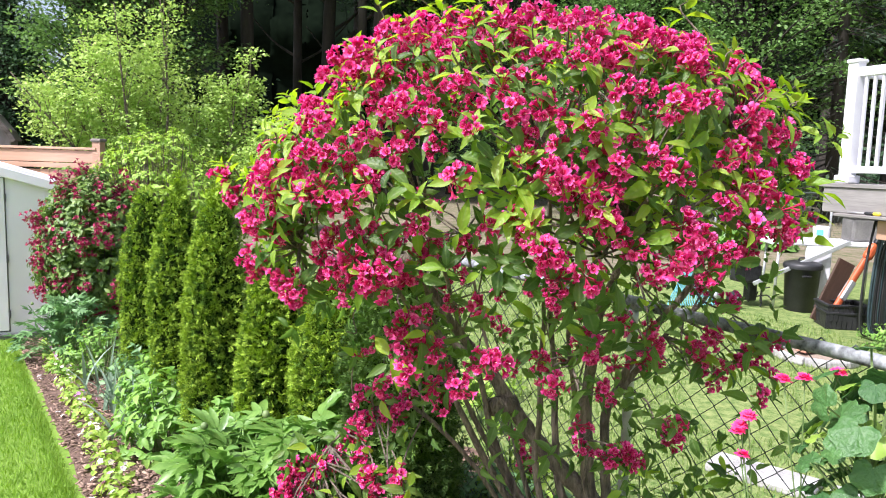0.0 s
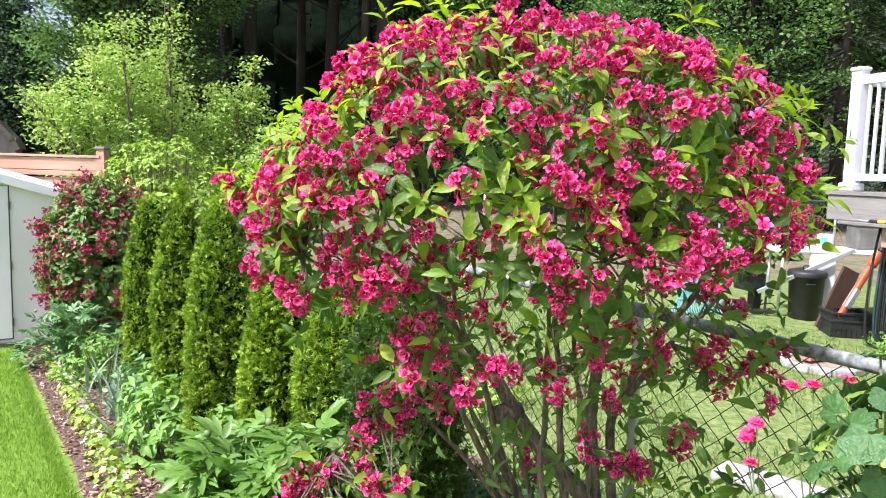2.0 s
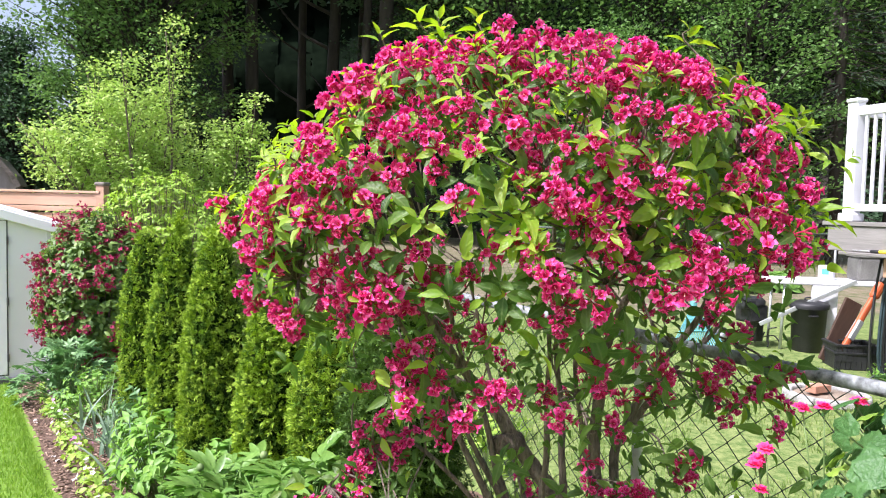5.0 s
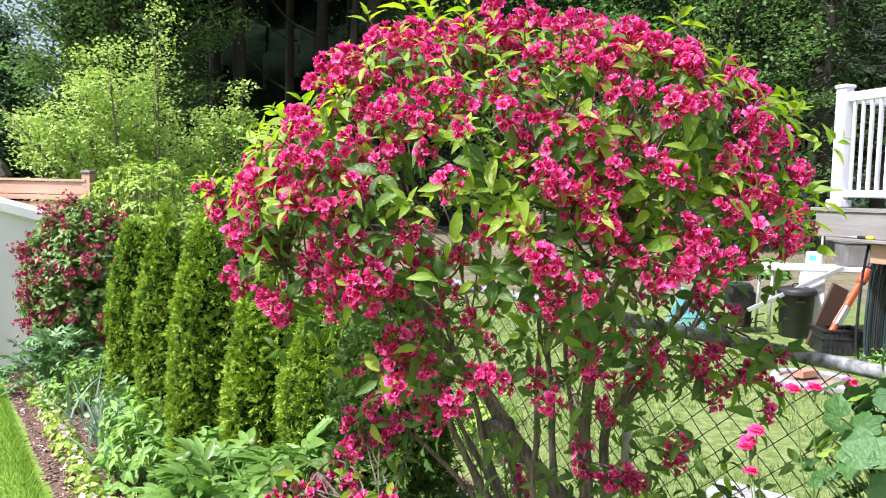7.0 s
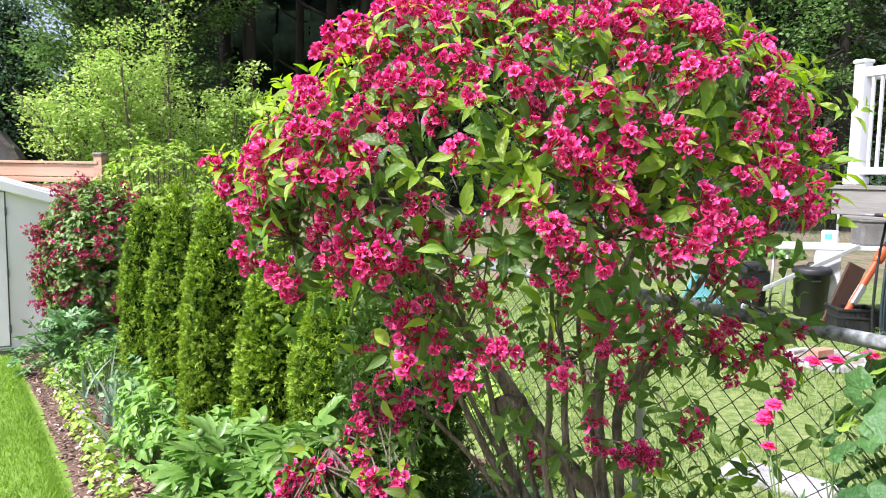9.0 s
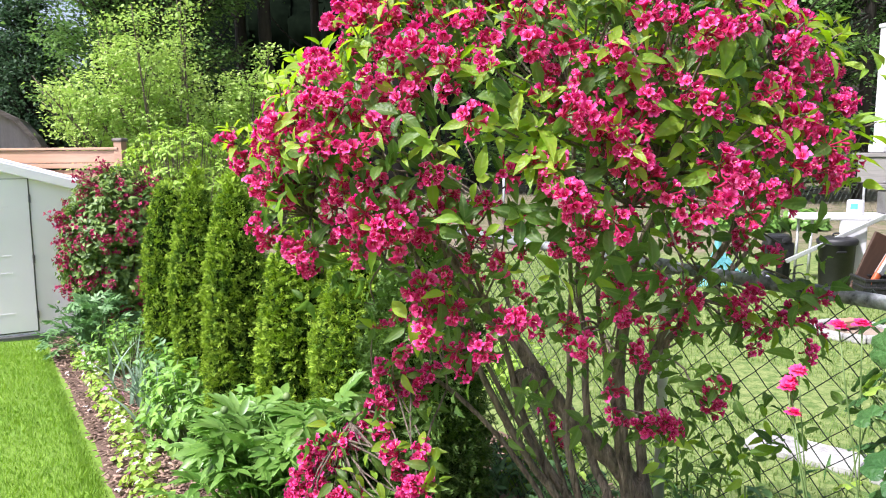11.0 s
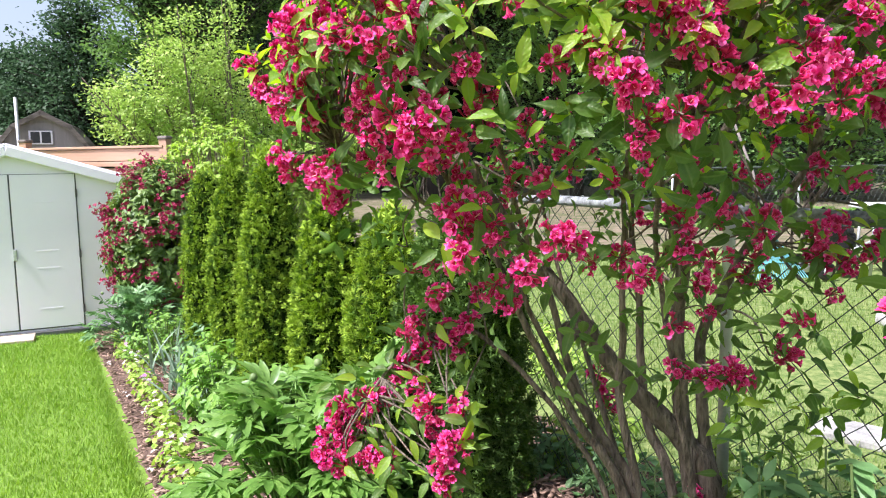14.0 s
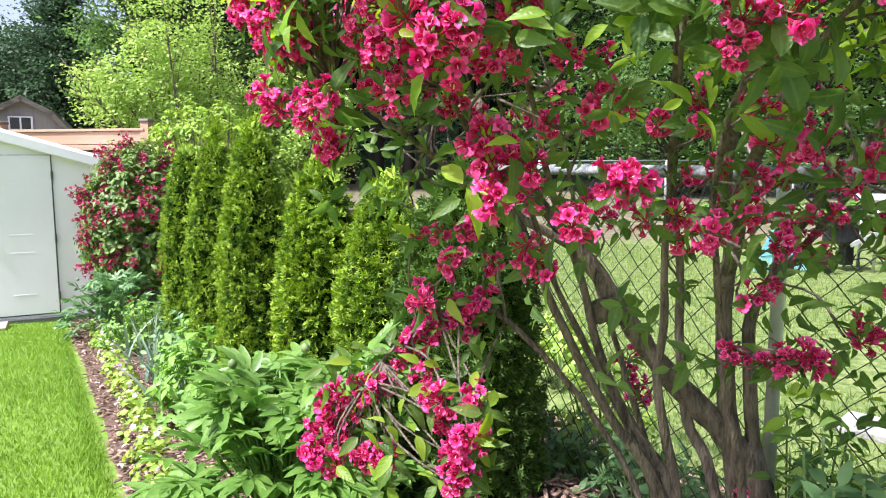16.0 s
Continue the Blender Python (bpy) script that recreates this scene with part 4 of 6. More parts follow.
    for _ in range(105):     # larger green leaves on the sunny front, between the heads
        d = Vector((rng.gauss(0, 1), -abs(rng.gauss(0.9, 0.5)), rng.gauss(0.1, 0.7))).normalized()
        p = dome(d, rng.uniform(0.99, 1.05))
        if d.z > -0.5 and not bare(p):
            shoots.append((p, (d + Vector((0, 0, 0.3))).normalized(), 1 if rng.random() < 0.35 else 0, rng.uniform(0.95, 1.2)))
    for _ in range(70):      # pale shoots through the open side of the crown, coloured to stand for backlit leaves
        p = Vector((rng.uniform(1.02, 1.60), rng.uniform(1.25, 1.80), rng.uniform(1.42, 1.78)))
        if p.z < 1.95 - 1.27 * (p.x - 1.383):
            shoots.append((p, Vector((rng.uniform(-.8, .8), rng.uniform(-1, 0.2), 0.6)).normalized(), 2, rng.uniform(0.8, 1.1)))
    for _ in range(30):      # leafy hollow on the shoulder
        p = Vector((1.17, 1.30, 1.72)) + Vector((rng.uniform(-.13, .13), rng.uniform(-.08, .10), rng.uniform(-.12, .09)))
        shoots.append((p, Vector((rng.uniform(-.6, .4), rng.uniform(-1, 0), 0.8)).normalized(), 1 if rng.random() < 0.4 else 0, 0.9))
    leaves = {"a": [], "b": [], "c": [], "ta": [], "tb": []}
    for p, d, young, size in shoots:
        pairs = rng.choice((3, 4, 4)) if young == 2 else rng.choice((1, 2, 2, 3))
        spin = rng.uniform(0, 360)
        for k in range(pairs):
            at = p - d * ((0.004 + 0.016 * k) if young == 2 else (0.008 + 0.024 * k))
            for s in (0, 180):
                if rng.random() < 0.12:
                    continue
                sized = size * ((0.55 + 0.20 * k) * rng.uniform(0.9, 1.15) if young == 2 else rng.uniform(0.7, 1.12))
                lift = 56 - 18 * k + rng.uniform(-10, 10) if young == 2 else rng.uniform(-40, 30)
                m = aim(at, d, rng, sized, spin + s + 90 * k + rng.uniform(-14, 14)) @ pose(0, 0.004, 0, lift, rng.uniform(-25, 25))
                if young and (young == 2 or k == 0):
                    leaves[rng.choice(("ta", "ta", "tb"))].append(m)
                else:
                    leaves[rng.choice("abc")].append(m)
    shapes = {"a": (LEAF_A, LEAF), "b": (LEAF_B, LEAF), "c": (LEAF_C, LEAF), "ta": (TIP_A, LEAF_NEW_LIT), "tb": (TIP_B, LEAF_NEW_LIT)}
    meshes = {key: mesh_of("leaf", shape, material) for key, (shape, material) in shapes.items()}
    for key, me in meshes.items():
        add_ribs(me, shapes[key][0], 1)
    singles = 0
    for key, ms in leaves.items():
        rest = []
        for m in ms:
            if m.translation.y < 1.25 and singles < 290 and rng.random() < 0.55:
                ob = new("leaf", meshes[key])
                ob.parent, ob.matrix_basis = top, inv @ m
                singles += 1
            else:
                rest.append(inv @ m)
        many = strew("foliage", shapes[key][0], rest, shapes[key][1], top, "pointed green leaves" if len(key) == 1 else "fresh yellow-green leaves, some coloured as backlit", smooth=True)
        add_ribs(many.data, shapes[key][0], len(rest))
    bits = []
    for a, b, d in twigs:
        mid = (a + b) / 2 + Vector((rng.uniform(-.03, .03), rng.uniform(-.03, .03), rng.uniform(-.03, .02)))
        bits.append(tube(bend([a, mid, b - d * 0.03, b], 3), [0.0035 * (1 - 0.06 * i) for i in range(10)], n=4))
    put("branchwork", *merge(bits), BARK, top, "thin brown twigs", smooth=True)["kind"] = "stuff"


weigela()


# ---- hedge of arborvitae ----
def spray_shape(rng):
    """A flat fan of scale-like branchlets with curled tips, growing along +z, about 10 cm."""
    vs, fs = [], []
    def blade(x, z, ang, L, w, curl):
        k = len(vs)
        dx, dz = math.sin(ang), math.cos(ang)
        for t, ww in ((0, 0), (0.55, w), (1, 0), (0.55, -w)):
            vs.append((x + dx * L * t - dz * ww, curl * t * t, z + dz * L * t + dx * ww))
        fs.append((k, k + 1, k + 2, k + 3))
    blade(0, 0, 0, 0.085, 0.0085, 0.035)
    for i in range(2):
        for s in (-1, 1):
            blade(0, 0.008 + 0.028 * i, s * rng.uniform(0.6, 1.1), 0.062 - 0.014 * i, 0.0085, rng.uniform(-.025, .04))
    return vs, fs, None


def arborvitae(x, y, height, radius, seed, n, spire=0.0, dark=False):
    rng = random.Random(seed)
    z0 = g(x, y)
    top = thing("arborvitae", x, y, z0, "arborvitae behind the flowering weigela, shade put into its green" if dark else "upright yellow-green arborvitae in a hedge row", "conifer", "hedge of arborvitae")
    v, f = tube([(0, 0, -0.05), (0.01, 0, 0.5), (0, 0.01, height * 0.9)], [0.035, 0.028, 0.006], n=8)
    put("trunk", v, f, BARK, top, smooth=True)
    def wide(t, ph):
        c, d = math.cos(ph), math.sin(ph)
        lump = 1 + 0.16 * noise.noise((2.8 * c + seed, 2.8 * d, t * 2.6)) + 0.17 * noise.noise((6 * c + seed, 6 * d, t * height * 3.2)) + 0.10 * noise.noise((11 * c + seed, 11 * d, t * height * 9))
        return radius * lump * (0.92 + 0.25 * t - 0.35 * t * t if t < 0.68 else 0.928 * max(0.0, (1 - t) / 0.32) ** 0.52)
    # shell behind the sprays, coloured as the shade within the crown
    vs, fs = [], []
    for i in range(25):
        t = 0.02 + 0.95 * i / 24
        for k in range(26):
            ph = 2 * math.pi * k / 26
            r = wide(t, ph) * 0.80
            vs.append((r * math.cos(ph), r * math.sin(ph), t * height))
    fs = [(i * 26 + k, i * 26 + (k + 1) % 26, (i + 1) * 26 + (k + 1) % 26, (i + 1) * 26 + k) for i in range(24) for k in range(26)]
    put("inner_foliage", vs, fs, ARB_INNER_SHADE, top, "dark inner shell, the foliage's shade put into its colour", smooth=True)
    outer, older = [], []
    for i in range(n // 5):      # tufts of upswept fans, the older ones deeper in with shade put into their green
        t, ph = 0.015 + 0.965 * (1 - rng.random() ** 0.78), rng.uniform(0, 2 * math.pi)
        out = Vector((math.cos(ph), math.sin(ph), 0))
        if out.x * VX + out.y * VY > 0.45 and rng.random() < 0.6:
            continue
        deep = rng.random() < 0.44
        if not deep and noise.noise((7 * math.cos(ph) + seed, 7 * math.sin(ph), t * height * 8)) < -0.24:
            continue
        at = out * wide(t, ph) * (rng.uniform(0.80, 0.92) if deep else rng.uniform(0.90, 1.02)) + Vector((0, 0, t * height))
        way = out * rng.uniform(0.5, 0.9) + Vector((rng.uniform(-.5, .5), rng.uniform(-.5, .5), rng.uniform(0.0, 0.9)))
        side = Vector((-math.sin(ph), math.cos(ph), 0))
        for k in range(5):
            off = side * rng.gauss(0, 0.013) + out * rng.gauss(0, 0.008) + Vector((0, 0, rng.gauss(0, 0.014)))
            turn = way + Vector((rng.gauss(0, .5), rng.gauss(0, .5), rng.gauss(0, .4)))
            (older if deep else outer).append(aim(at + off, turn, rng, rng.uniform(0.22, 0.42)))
    for i in range(60 + int(500 * spire)):
        h = height * rng.uniform(0.92, 1.0) + spire * rng.random()
        k = 0.03 + 0.05 * (1 - (h - 0.92 * height) / (0.08 * height + spire))
        outer.append(aim((rng.gauss(0, k * 0.6), rng.gauss(0, k * 0.6), h), (rng.uniform(-.4, .4), rng.uniform(-.4, .4), 1), rng, rng.uniform(0.4, 0.75)))
    strew("foliage", spray_shape(rng), outer, ARB_SHADED if dark else ARB, top, "flat scale sprays, shade put into their green" if dark else "flat yellow-green scale sprays")
    strew("foliage", spray_shape(rng), older, ARB_OLD_SHADE, top, "older inner sprays, shade put into their darker green")


# this hedge plant takes the darkened spray in place of falling shade
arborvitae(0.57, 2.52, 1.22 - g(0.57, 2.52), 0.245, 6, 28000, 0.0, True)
for x, y, ztop, r, seed, n, sp in ((0.29, 2.66, 1.14, 0.18, 1, 20000, 0.04), (0.00, 2.97, 1.20, 0.185, 2, 22000, 0.07), (-0.49, 3.77, 1.36, 0.185, 3, 16500, 0.10), (-1.00, 4.70, 1.34, 0.19, 4, 15500, 0.16), (-1.57, 5.72, 1.33, 0.21, 5, 14500, 0.0)):
    arborvitae(x, y, ztop - g(x, y), r, seed, n, sp)


# ---- plants of the bed ----
def leafy(rng, n, rx, ry, h, lo=0.25):
    """Places and directions over the outside of a mounded plant."""
    out = []
    for _ in range(n):
        d = Vector((rng.gauss(0, 1), rng.gauss(0, 1), abs(rng.gauss(0.2, 0.9)))).normalized()
        k = 1 - 0.4 * rng.random() ** 1.6
        out.append((Vector((rx * d.x * k, ry * d.y * k, h * (lo + (1 - lo) * d.z * k))), d))
    return out


def compound(rng, L):
    """A peony leaf along +y, cut deeply into seven or nine pointed lobes that join over its stalk."""
    items = [tube([(0, -0.9 * L, -0.25 * L), (0, -0.3 * L, -0.02 * L), (0, 0.1 * L, 0)], [0.004, 0.003, 0.002], n=4)]
    for ang, k, off in ((0, 1.0, 0.30), (30, .92, 0.20), (-30, .92, 0.20), (62, .86, 0.08), (-62, .86, 0.08), (98, .66, 0.0), (-98, .66, 0.0), (17, .5, 0.62), (-17, .5, 0.62)):
        size = k * rng.uniform(0.88, 1.12)
        lf = leaf(L * size, 0.31 * L * (0.6 + 0.4 * size), rows=5, droop=rng.uniform(0.05, 0.35), fold=0.3, point=0.85, wave=0.03)
        items.append(laid(lf, pose(0, off * L, 0.0012 * (ang > 0) - 0.0012 * (ang < 0), rng.uniform(-8, 16), rng.uniform(-16, 16), -ang + rng.uniform(-6, 6))))
    v, f = merge(items)
    return v, f, None


def peony(x, y, rx, ry, h, n, L, material, label, seed):
    rng = random.Random(seed)
    top = thing("peony_plant", x, y, g(x, y), label, "plant", "peony clumps")
    meshes = [mesh_of("leaf", compound(rng, L), material) for _ in range(5)]
    stalks = []
    for p, d in leafy(rng, n, rx, ry, h, 0.16):
        p = Vector((p.x, p.y, max(p.z, 0.62 * h * (1 - 0.6 * (p.x / rx) ** 2 - 0.6 * (p.y / ry) ** 2)) if rng.random() < 0.7 else p.z))
        if rng.random() < 0.25:
            p = Vector((p.x * 0.5, p.y * 0.5, h * rng.uniform(0.70, 0.95)))
        ob = new("leaf", rng.choice(meshes))
        ob.parent = top
        yaw = math.degrees(math.atan2(-d.x, d.y)) + rng.uniform(-25, 25)
        ob.matrix_basis = pose(*p, rng.uniform(-20, 20) - 22 * (1 - d.z) + 36 * d.z, rng.uniform(-22, 22), yaw) @ Matrix.Diagonal([rng.uniform(0.75, 1.15)] * 3 + [1])
        stalks.append(tube(bend([(p.x * 0.2, p.y * 0.2, 0), (p.x * 0.5, p.y * 0.5, p.z * 0.6), tuple(p)], 3), [0.004] * 7, n=4))
    put("stem_growth", *merge(stalks), material, top, smooth=True)["kind"] = "stuff"
    for _ in range(4):
        p, d = leafy(rng, 1, rx * 0.8, ry * 0.8, h * 1.05, 0.6)[0]
        v, f = lathe([(0.002, -0.016), (0.012, -0.010), (0.015, 0), (0.011, 0.010), (0.002, 0.015)], 9)
        put("bud", [(a + p.x, b + p.y, c + p.z + 0.04) for a, b, c in v], f, STALK, top, "round green flower bud", smooth=True)


peony(-0.03, 2.38, 0.40, 0.42, 0.69, 185, 0.118, PEONY, "broad green peony clump with divided leaves and closed buds", 21)
peony(0.20, 2.34, 0.27, 0.25, 0.76, 80, 0.118, PEONY, "tall green peony clump in front of the hedge", 23)
peony(-2.85, 7.05, 0.50, 0.44, 0.64, 115, 0.11, PEONY_FAR, "dark green peony clump beside the shed", 22)


def small_shrub(name, x, y, rx, h, n, shape, material, label, seed, category="shrub", flowers=None):
    rng = random.Random(seed)
    top = thing(name, x, y, g(x, y) + heap(x, y) * 0.9, label, category)
    mats, stalks = [], []
    for p, d in leafy(rng, n, rx, rx, h, 0.15):
        stalks.append(tube([(p.x * 0.3, p.y * 0.3, 0), (p.x * 0.7, p.y * 0.7, p.z * 0.6), tuple(p)], [0.003] * 3, n=3))
        for k in range(6):
            mats.append(aim(p - d * 0.012 * k, d + Vector((0, 0, 0.4)), rng, rng.uniform(0.7, 1.2)) @ pose(0, 0, 0, rng.uniform(-20, 45)))
    strew("foliage", shape, mats, material, top, smooth=True)
    put("stem_growth", *merge(stalks), BARK if h > 2 else STALK, top)["kind"] = "stuff"
    return top


small_shrub("hydrangea_bush", -0.88, 4.05, 0.30, 0.56, 85, leaf(0.085, 0.036, rows=6, droop=0.3, fold=0.4), LIME, "young light green hydrangea with fresh leaves", 31)
small_shrub("hydrangea_bush", -0.36, 3.52, 0.20, 0.56, 75, leaf(0.085, 0.036, rows=6, droop=0.3, fold=0.4), LIME, "young light green hydrangea beside the peony", 32)
small_shrub("hydrangea_bush", -1.18, 4.68, 0.27, 0.58, 75, leaf(0.085, 0.036, rows=6, droop=0.3, fold=0.4), LIME, "young light green hydrangea among iris leaves", 37)
small_shrub("spirea_bush", -2.15, 6.15, 0.42, 0.54, 150, leaf(0.05, 0.025, droop=0.2), LIME, "low mounded light green spirea", 33)
small_shrub("spirea_bush", -1.45, 5.25, 0.30, 0.55, 60, leaf(0.06, 0.03, droop=0.2), PEONY_FAR, "low green perennial beside the iris leaves", 34)


def iris_clump(x, y, n, seed):
    rng = random.Random(seed)
    top = thing("iris_clump", x, y, g(x, y), "clump of upright grey-green iris leaves without flowers", "plant", "iris clumps")
    for _ in range(n):
        L, w, lean, ph = rng.uniform(0.28, 0.55), rng.uniform(0.009, 0.014), rng.uniform(0.1, 0.8), rng.uniform(0, 2 * math.pi)
        vs = []
        bx, by = rng.gauss(0, 0.07), rng.gauss(0, 0.07)
        for i in range(6):
            t = i / 5
            r = lean * L * t * t
            ww = w * (1 - t ** 3) + 0.0008
            c = Vector((bx + r * math.cos(ph), by + r * math.sin(ph), L * t * (1 - 0.35 * lean * t)))
            s = Vector((-math.sin(ph), math.cos(ph), 0)) * ww
            vs += [c - s, c + Vector((math.cos(ph), math.sin(ph), 0)) * 0.004, c + s]
        fs = [(3 * i + j, 3 * i + j + 1, 3 * i + j + 4, 3 * i + j + 3) for i in range(5) for j in (0, 1)]
        put("blade", vs, fs, IRIS, top, smooth=True)


for x, y, n, s in ((-1.55, 4.95, 15, 1), (-1.15, 4.35, 17, 2), (-1.90, 5.55, 10, 3)):
    iris_clump(x, y, n, s)


def annual(x, y, kind, seed):
    rng = random.Random(seed)
    name, petal, label = (("petunia", MAUVE, "small bedding plant with mauve-pink flowers"), ("begonia", WHITEF, "small pale green bedding plant with white flowers"))[kind]
    top = thing(name, x, y, g(x, y) + 0.015, label, "flower", "row of bedding plants")
    mats = []
    for p, d in leafy(rng, 44, 0.095, 0.095, 0.12, 0.1):
        mats.append(aim(p, d + Vector((0, 0, 0.3)), rng, rng.uniform(0.7, 1.2)) @ pose(0, 0, 0, rng.uniform(-20, 40)))
    strew("foliage", leaf(0.05, 0.030, rows=4), mats, FRESH, top, smooth=True)
    for p, d in leafy(rng, rng.choice((2, 3, 4)), 0.075, 0.075, 0.13, 0.5):
        items = []
        for k in range(5):
            items.append(laid(leaf(0.02, 0.019, rows=3, droop=0.2, fold=0.1), pose(0, 0, 0, 25, 0, 72 * k)))
        v, f = merge(items)
        m = aim(p + d * 0.01, d + Vector((0, 0, 0.3)), rng)
        put("blossom", [m @ q for q in v], f, petal, top)


rb = random.Random(77)
for i in range(26):
    a = 2.35 + 0.215 * i
    b = -1.03 - 0.10 * soft((4.0 - a) / 2) + rb.uniform(-0.05, 0.05)
    x, y = plan(a, b)
    annual(x, y, 0 if rb.random() < (0.5 if a < 5 else 0.15) else 1, 100 + i)


def petal_bits(n, seed):
    """Pale fallen petals and a few dry stalks on the mulch."""
    rng = random.Random(seed)
    for _ in range(n):
        x, y = plan(rng.uniform(1.8, 6.5), rng.uniform(-1.24, -1.0))
        items = [laid(leaf(0.024, 0.019, rows=3, droop=0.3, fold=0.3), pose(0, 0, 0, rng.uniform(-10, 10), 0, 90 * k)) for k in range(3)]
        v, f = merge(items)
        ob = put("fallen_petal", v, f, WHITEF)
        ob.matrix_world = pose(x, y, g(x, y) + 0.045, 0, 0, rng.uniform(0, 360))
        tagged(ob, "pale pinkish fallen petals lying on bark mulch", "petal", "fallen petals")


petal_bits(14, 9)


def far_weigela(x, y, rx, ry, h):
    rng = random.Random(41)
    top = thing("weigela_shrub", x, y, g(x, y), "rounded weigela shrub with dark red flowers beside the shed", "shrub")
    stems = []
    for _ in range(9):
        ph = rng.uniform(0, 6.28)
        stems.append(tube(bend([(0.06 * math.cos(ph), 0.06 * math.sin(ph), -0.03), (0.3 * rx * math.cos(ph), 0.3 * ry * math.sin(ph), h * 0.4), (0.6 * rx * math.cos(ph), 0.6 * ry * math.sin(ph), h * 0.8)], 4), [0.012 - 0.001 * i for i in range(9)], n=5))
    for v, f in stems:
        put("stem", v, f, BARK, top, smooth=True)
    lv, fl = [], []
    fm = cluster_mesh(rng, 4, 1, "flower_head")
    fm.materials[0] = fm.materials[1] = fm.materials[3] = PETAL_FAR
    spots = []
    for _ in range(1900):
        d = Vector((rng.gauss(0, 1), rng.gauss(0, 1), rng.gauss(0, 1))).normalized()
        k = rng.uniform(0.72, 1.0) * (1 + 0.14 * noise.noise((d.x * 2.5, d.y * 2.5, d.z * 2.5)))
        if d.z < -0.85:
            continue
        p = Vector((rx * d.x * k, ry * d.y * k, h * 0.54 + h * 0.48 * d.z * k))
        patch = noise.noise((d.x * 3.4 + 1, d.y * 3.4, d.z * 6.5))
        if patch > 0.06 and len(spots) < 430:
            spots.append((p, d))
        for j in range(5):
            lv.append(aim(p - d * 0.02 * j, d + Vector((0, 0, 0.4)), rng, rng.uniform(1.0, 1.5)) @ pose(0, 0, 0, rng.uniform(-30, 40)))
    strew("foliage", leaf(0.062, 0.030, rows=3, droop=0.3, fold=0.4), lv, FAR_LEAF, top, smooth=True)
    rest = []
    for k, (p, d) in enumerate(spots):
        m = aim(p + d * 0.030, d, rng, rng.uniform(1.1, 1.6))
        if k < 280:
            ob = new("flower_head", fm)
            ob.parent, ob.matrix_basis = top, m
        else:
            rest.append(m)
    base = ([v.co.copy() for v in fm.vertices], [tuple(q.vertices) for q in fm.polygons], [q.material_index for q in fm.polygons])
    strew("blossom", base, rest, [PETAL_FAR, PETAL_FAR, STAMEN, PETAL_FAR], top, "dark red funnel flowers", smooth=True)


far_weigela(-2.90, 7.80, 0.68, 0.55, 1.98)
small_shrub("viburnum_bush", -2.55, 8.95, 1.15, 2.42, 1500, leaf(0.085, 0.042, rows=3, droop=0.4, fold=0.4), FRESH, "light green leafy bush behind the hedge", 35)


# ---- plants beside the wire fence ----
def round_leaf(rng, R):
    """A broad scalloped leaf, folded towards its stalk, that grows along +y: veins raised in shallow ridges."""
    n, vs, fs = 18, [(0, 0, 0)], []
    lobes = 5
    for ring, k in enumerate((0.45, 0.8, 1.0)):
        for i in range(n + 1):
            a = radians(-150 + 300 * i / n)
            vein = math.cos(a * lobes * 1.2)
            r = R * k * (1 + (0.09 * vein + rng.uniform(-.05, .05)) * k * k) * (1 - 0.12 * abs(a) / 2.6)
            z = 0.10 * R * k * vein * 0.6 - 0.30 * R * k * k + 0.10 * R * abs(a) * k + (rng.uniform(-.06, .06) * R if ring == 2 else 0)
            vs.append((r * math.sin(a), r * math.cos(a) + 0.35 * R * k, z))
    fs += [(0, 1 + i, 2 + i) for i in range(n)]
    for q in range(2):
        b0, b1 = 1 + q * (n + 1), 1 + (q + 1) * (n + 1)
        fs += [(b0 + i, b1 + i, b1 + i + 1, b0 + i + 1) for i in range(n)]
    return vs, fs, None


def hollyhock():
    rng = random.Random(51)
    x, y = 1.452, 0.90
    top = thing("hollyhock_plant", x, y, g(x, y), "leafy hollyhock with broad rounded scalloped green leaves", "plant")
    big = [mesh_of("leaf", round_leaf(rng, 0.040), FRESH if k < 2 else ROUND) for k in range(7)]
    v, f = tube(bend([(0, 0, -0.02), (0.01, 0, 0.5), (0, 0.01, 1.12)], 6), [0.011 - 0.0004 * i for i in range(13)], n=7)
    put("stem", v, f, STALK, top, smooth=True)
    for k in range(190):
        ph, h = 2.4 * k + rng.uniform(-.3, .3), 0.25 + 0.97 * (k / 189) ** 0.7
        r = rng.uniform(0.06, 0.19) * (1.2 - 0.5 * k / 189)
        p = Vector((r * math.cos(ph), r * math.sin(ph), h + rng.uniform(-.03, .03)))
        d = Vector((math.cos(ph), math.sin(ph), rng.uniform(0.1, 1.2)))
        ob = new("leaf", rng.choice(big))
        ob.parent, ob.matrix_basis = top, aim(p, Vector((d.x * 0.6, d.y * 0.6, d.z)), rng, rng.uniform(0.55, 1.0), math.degrees(ph) - 90 + rng.uniform(-40, 40))
        put("leaf_stalk", *tube(bend([(0, 0, h - 0.12), (p.x * 0.5, p.y * 0.5, h - 0.06), tuple(p)], 3), [0.0022] * 7, n=4), STALK, ob.parent)


hollyhock()


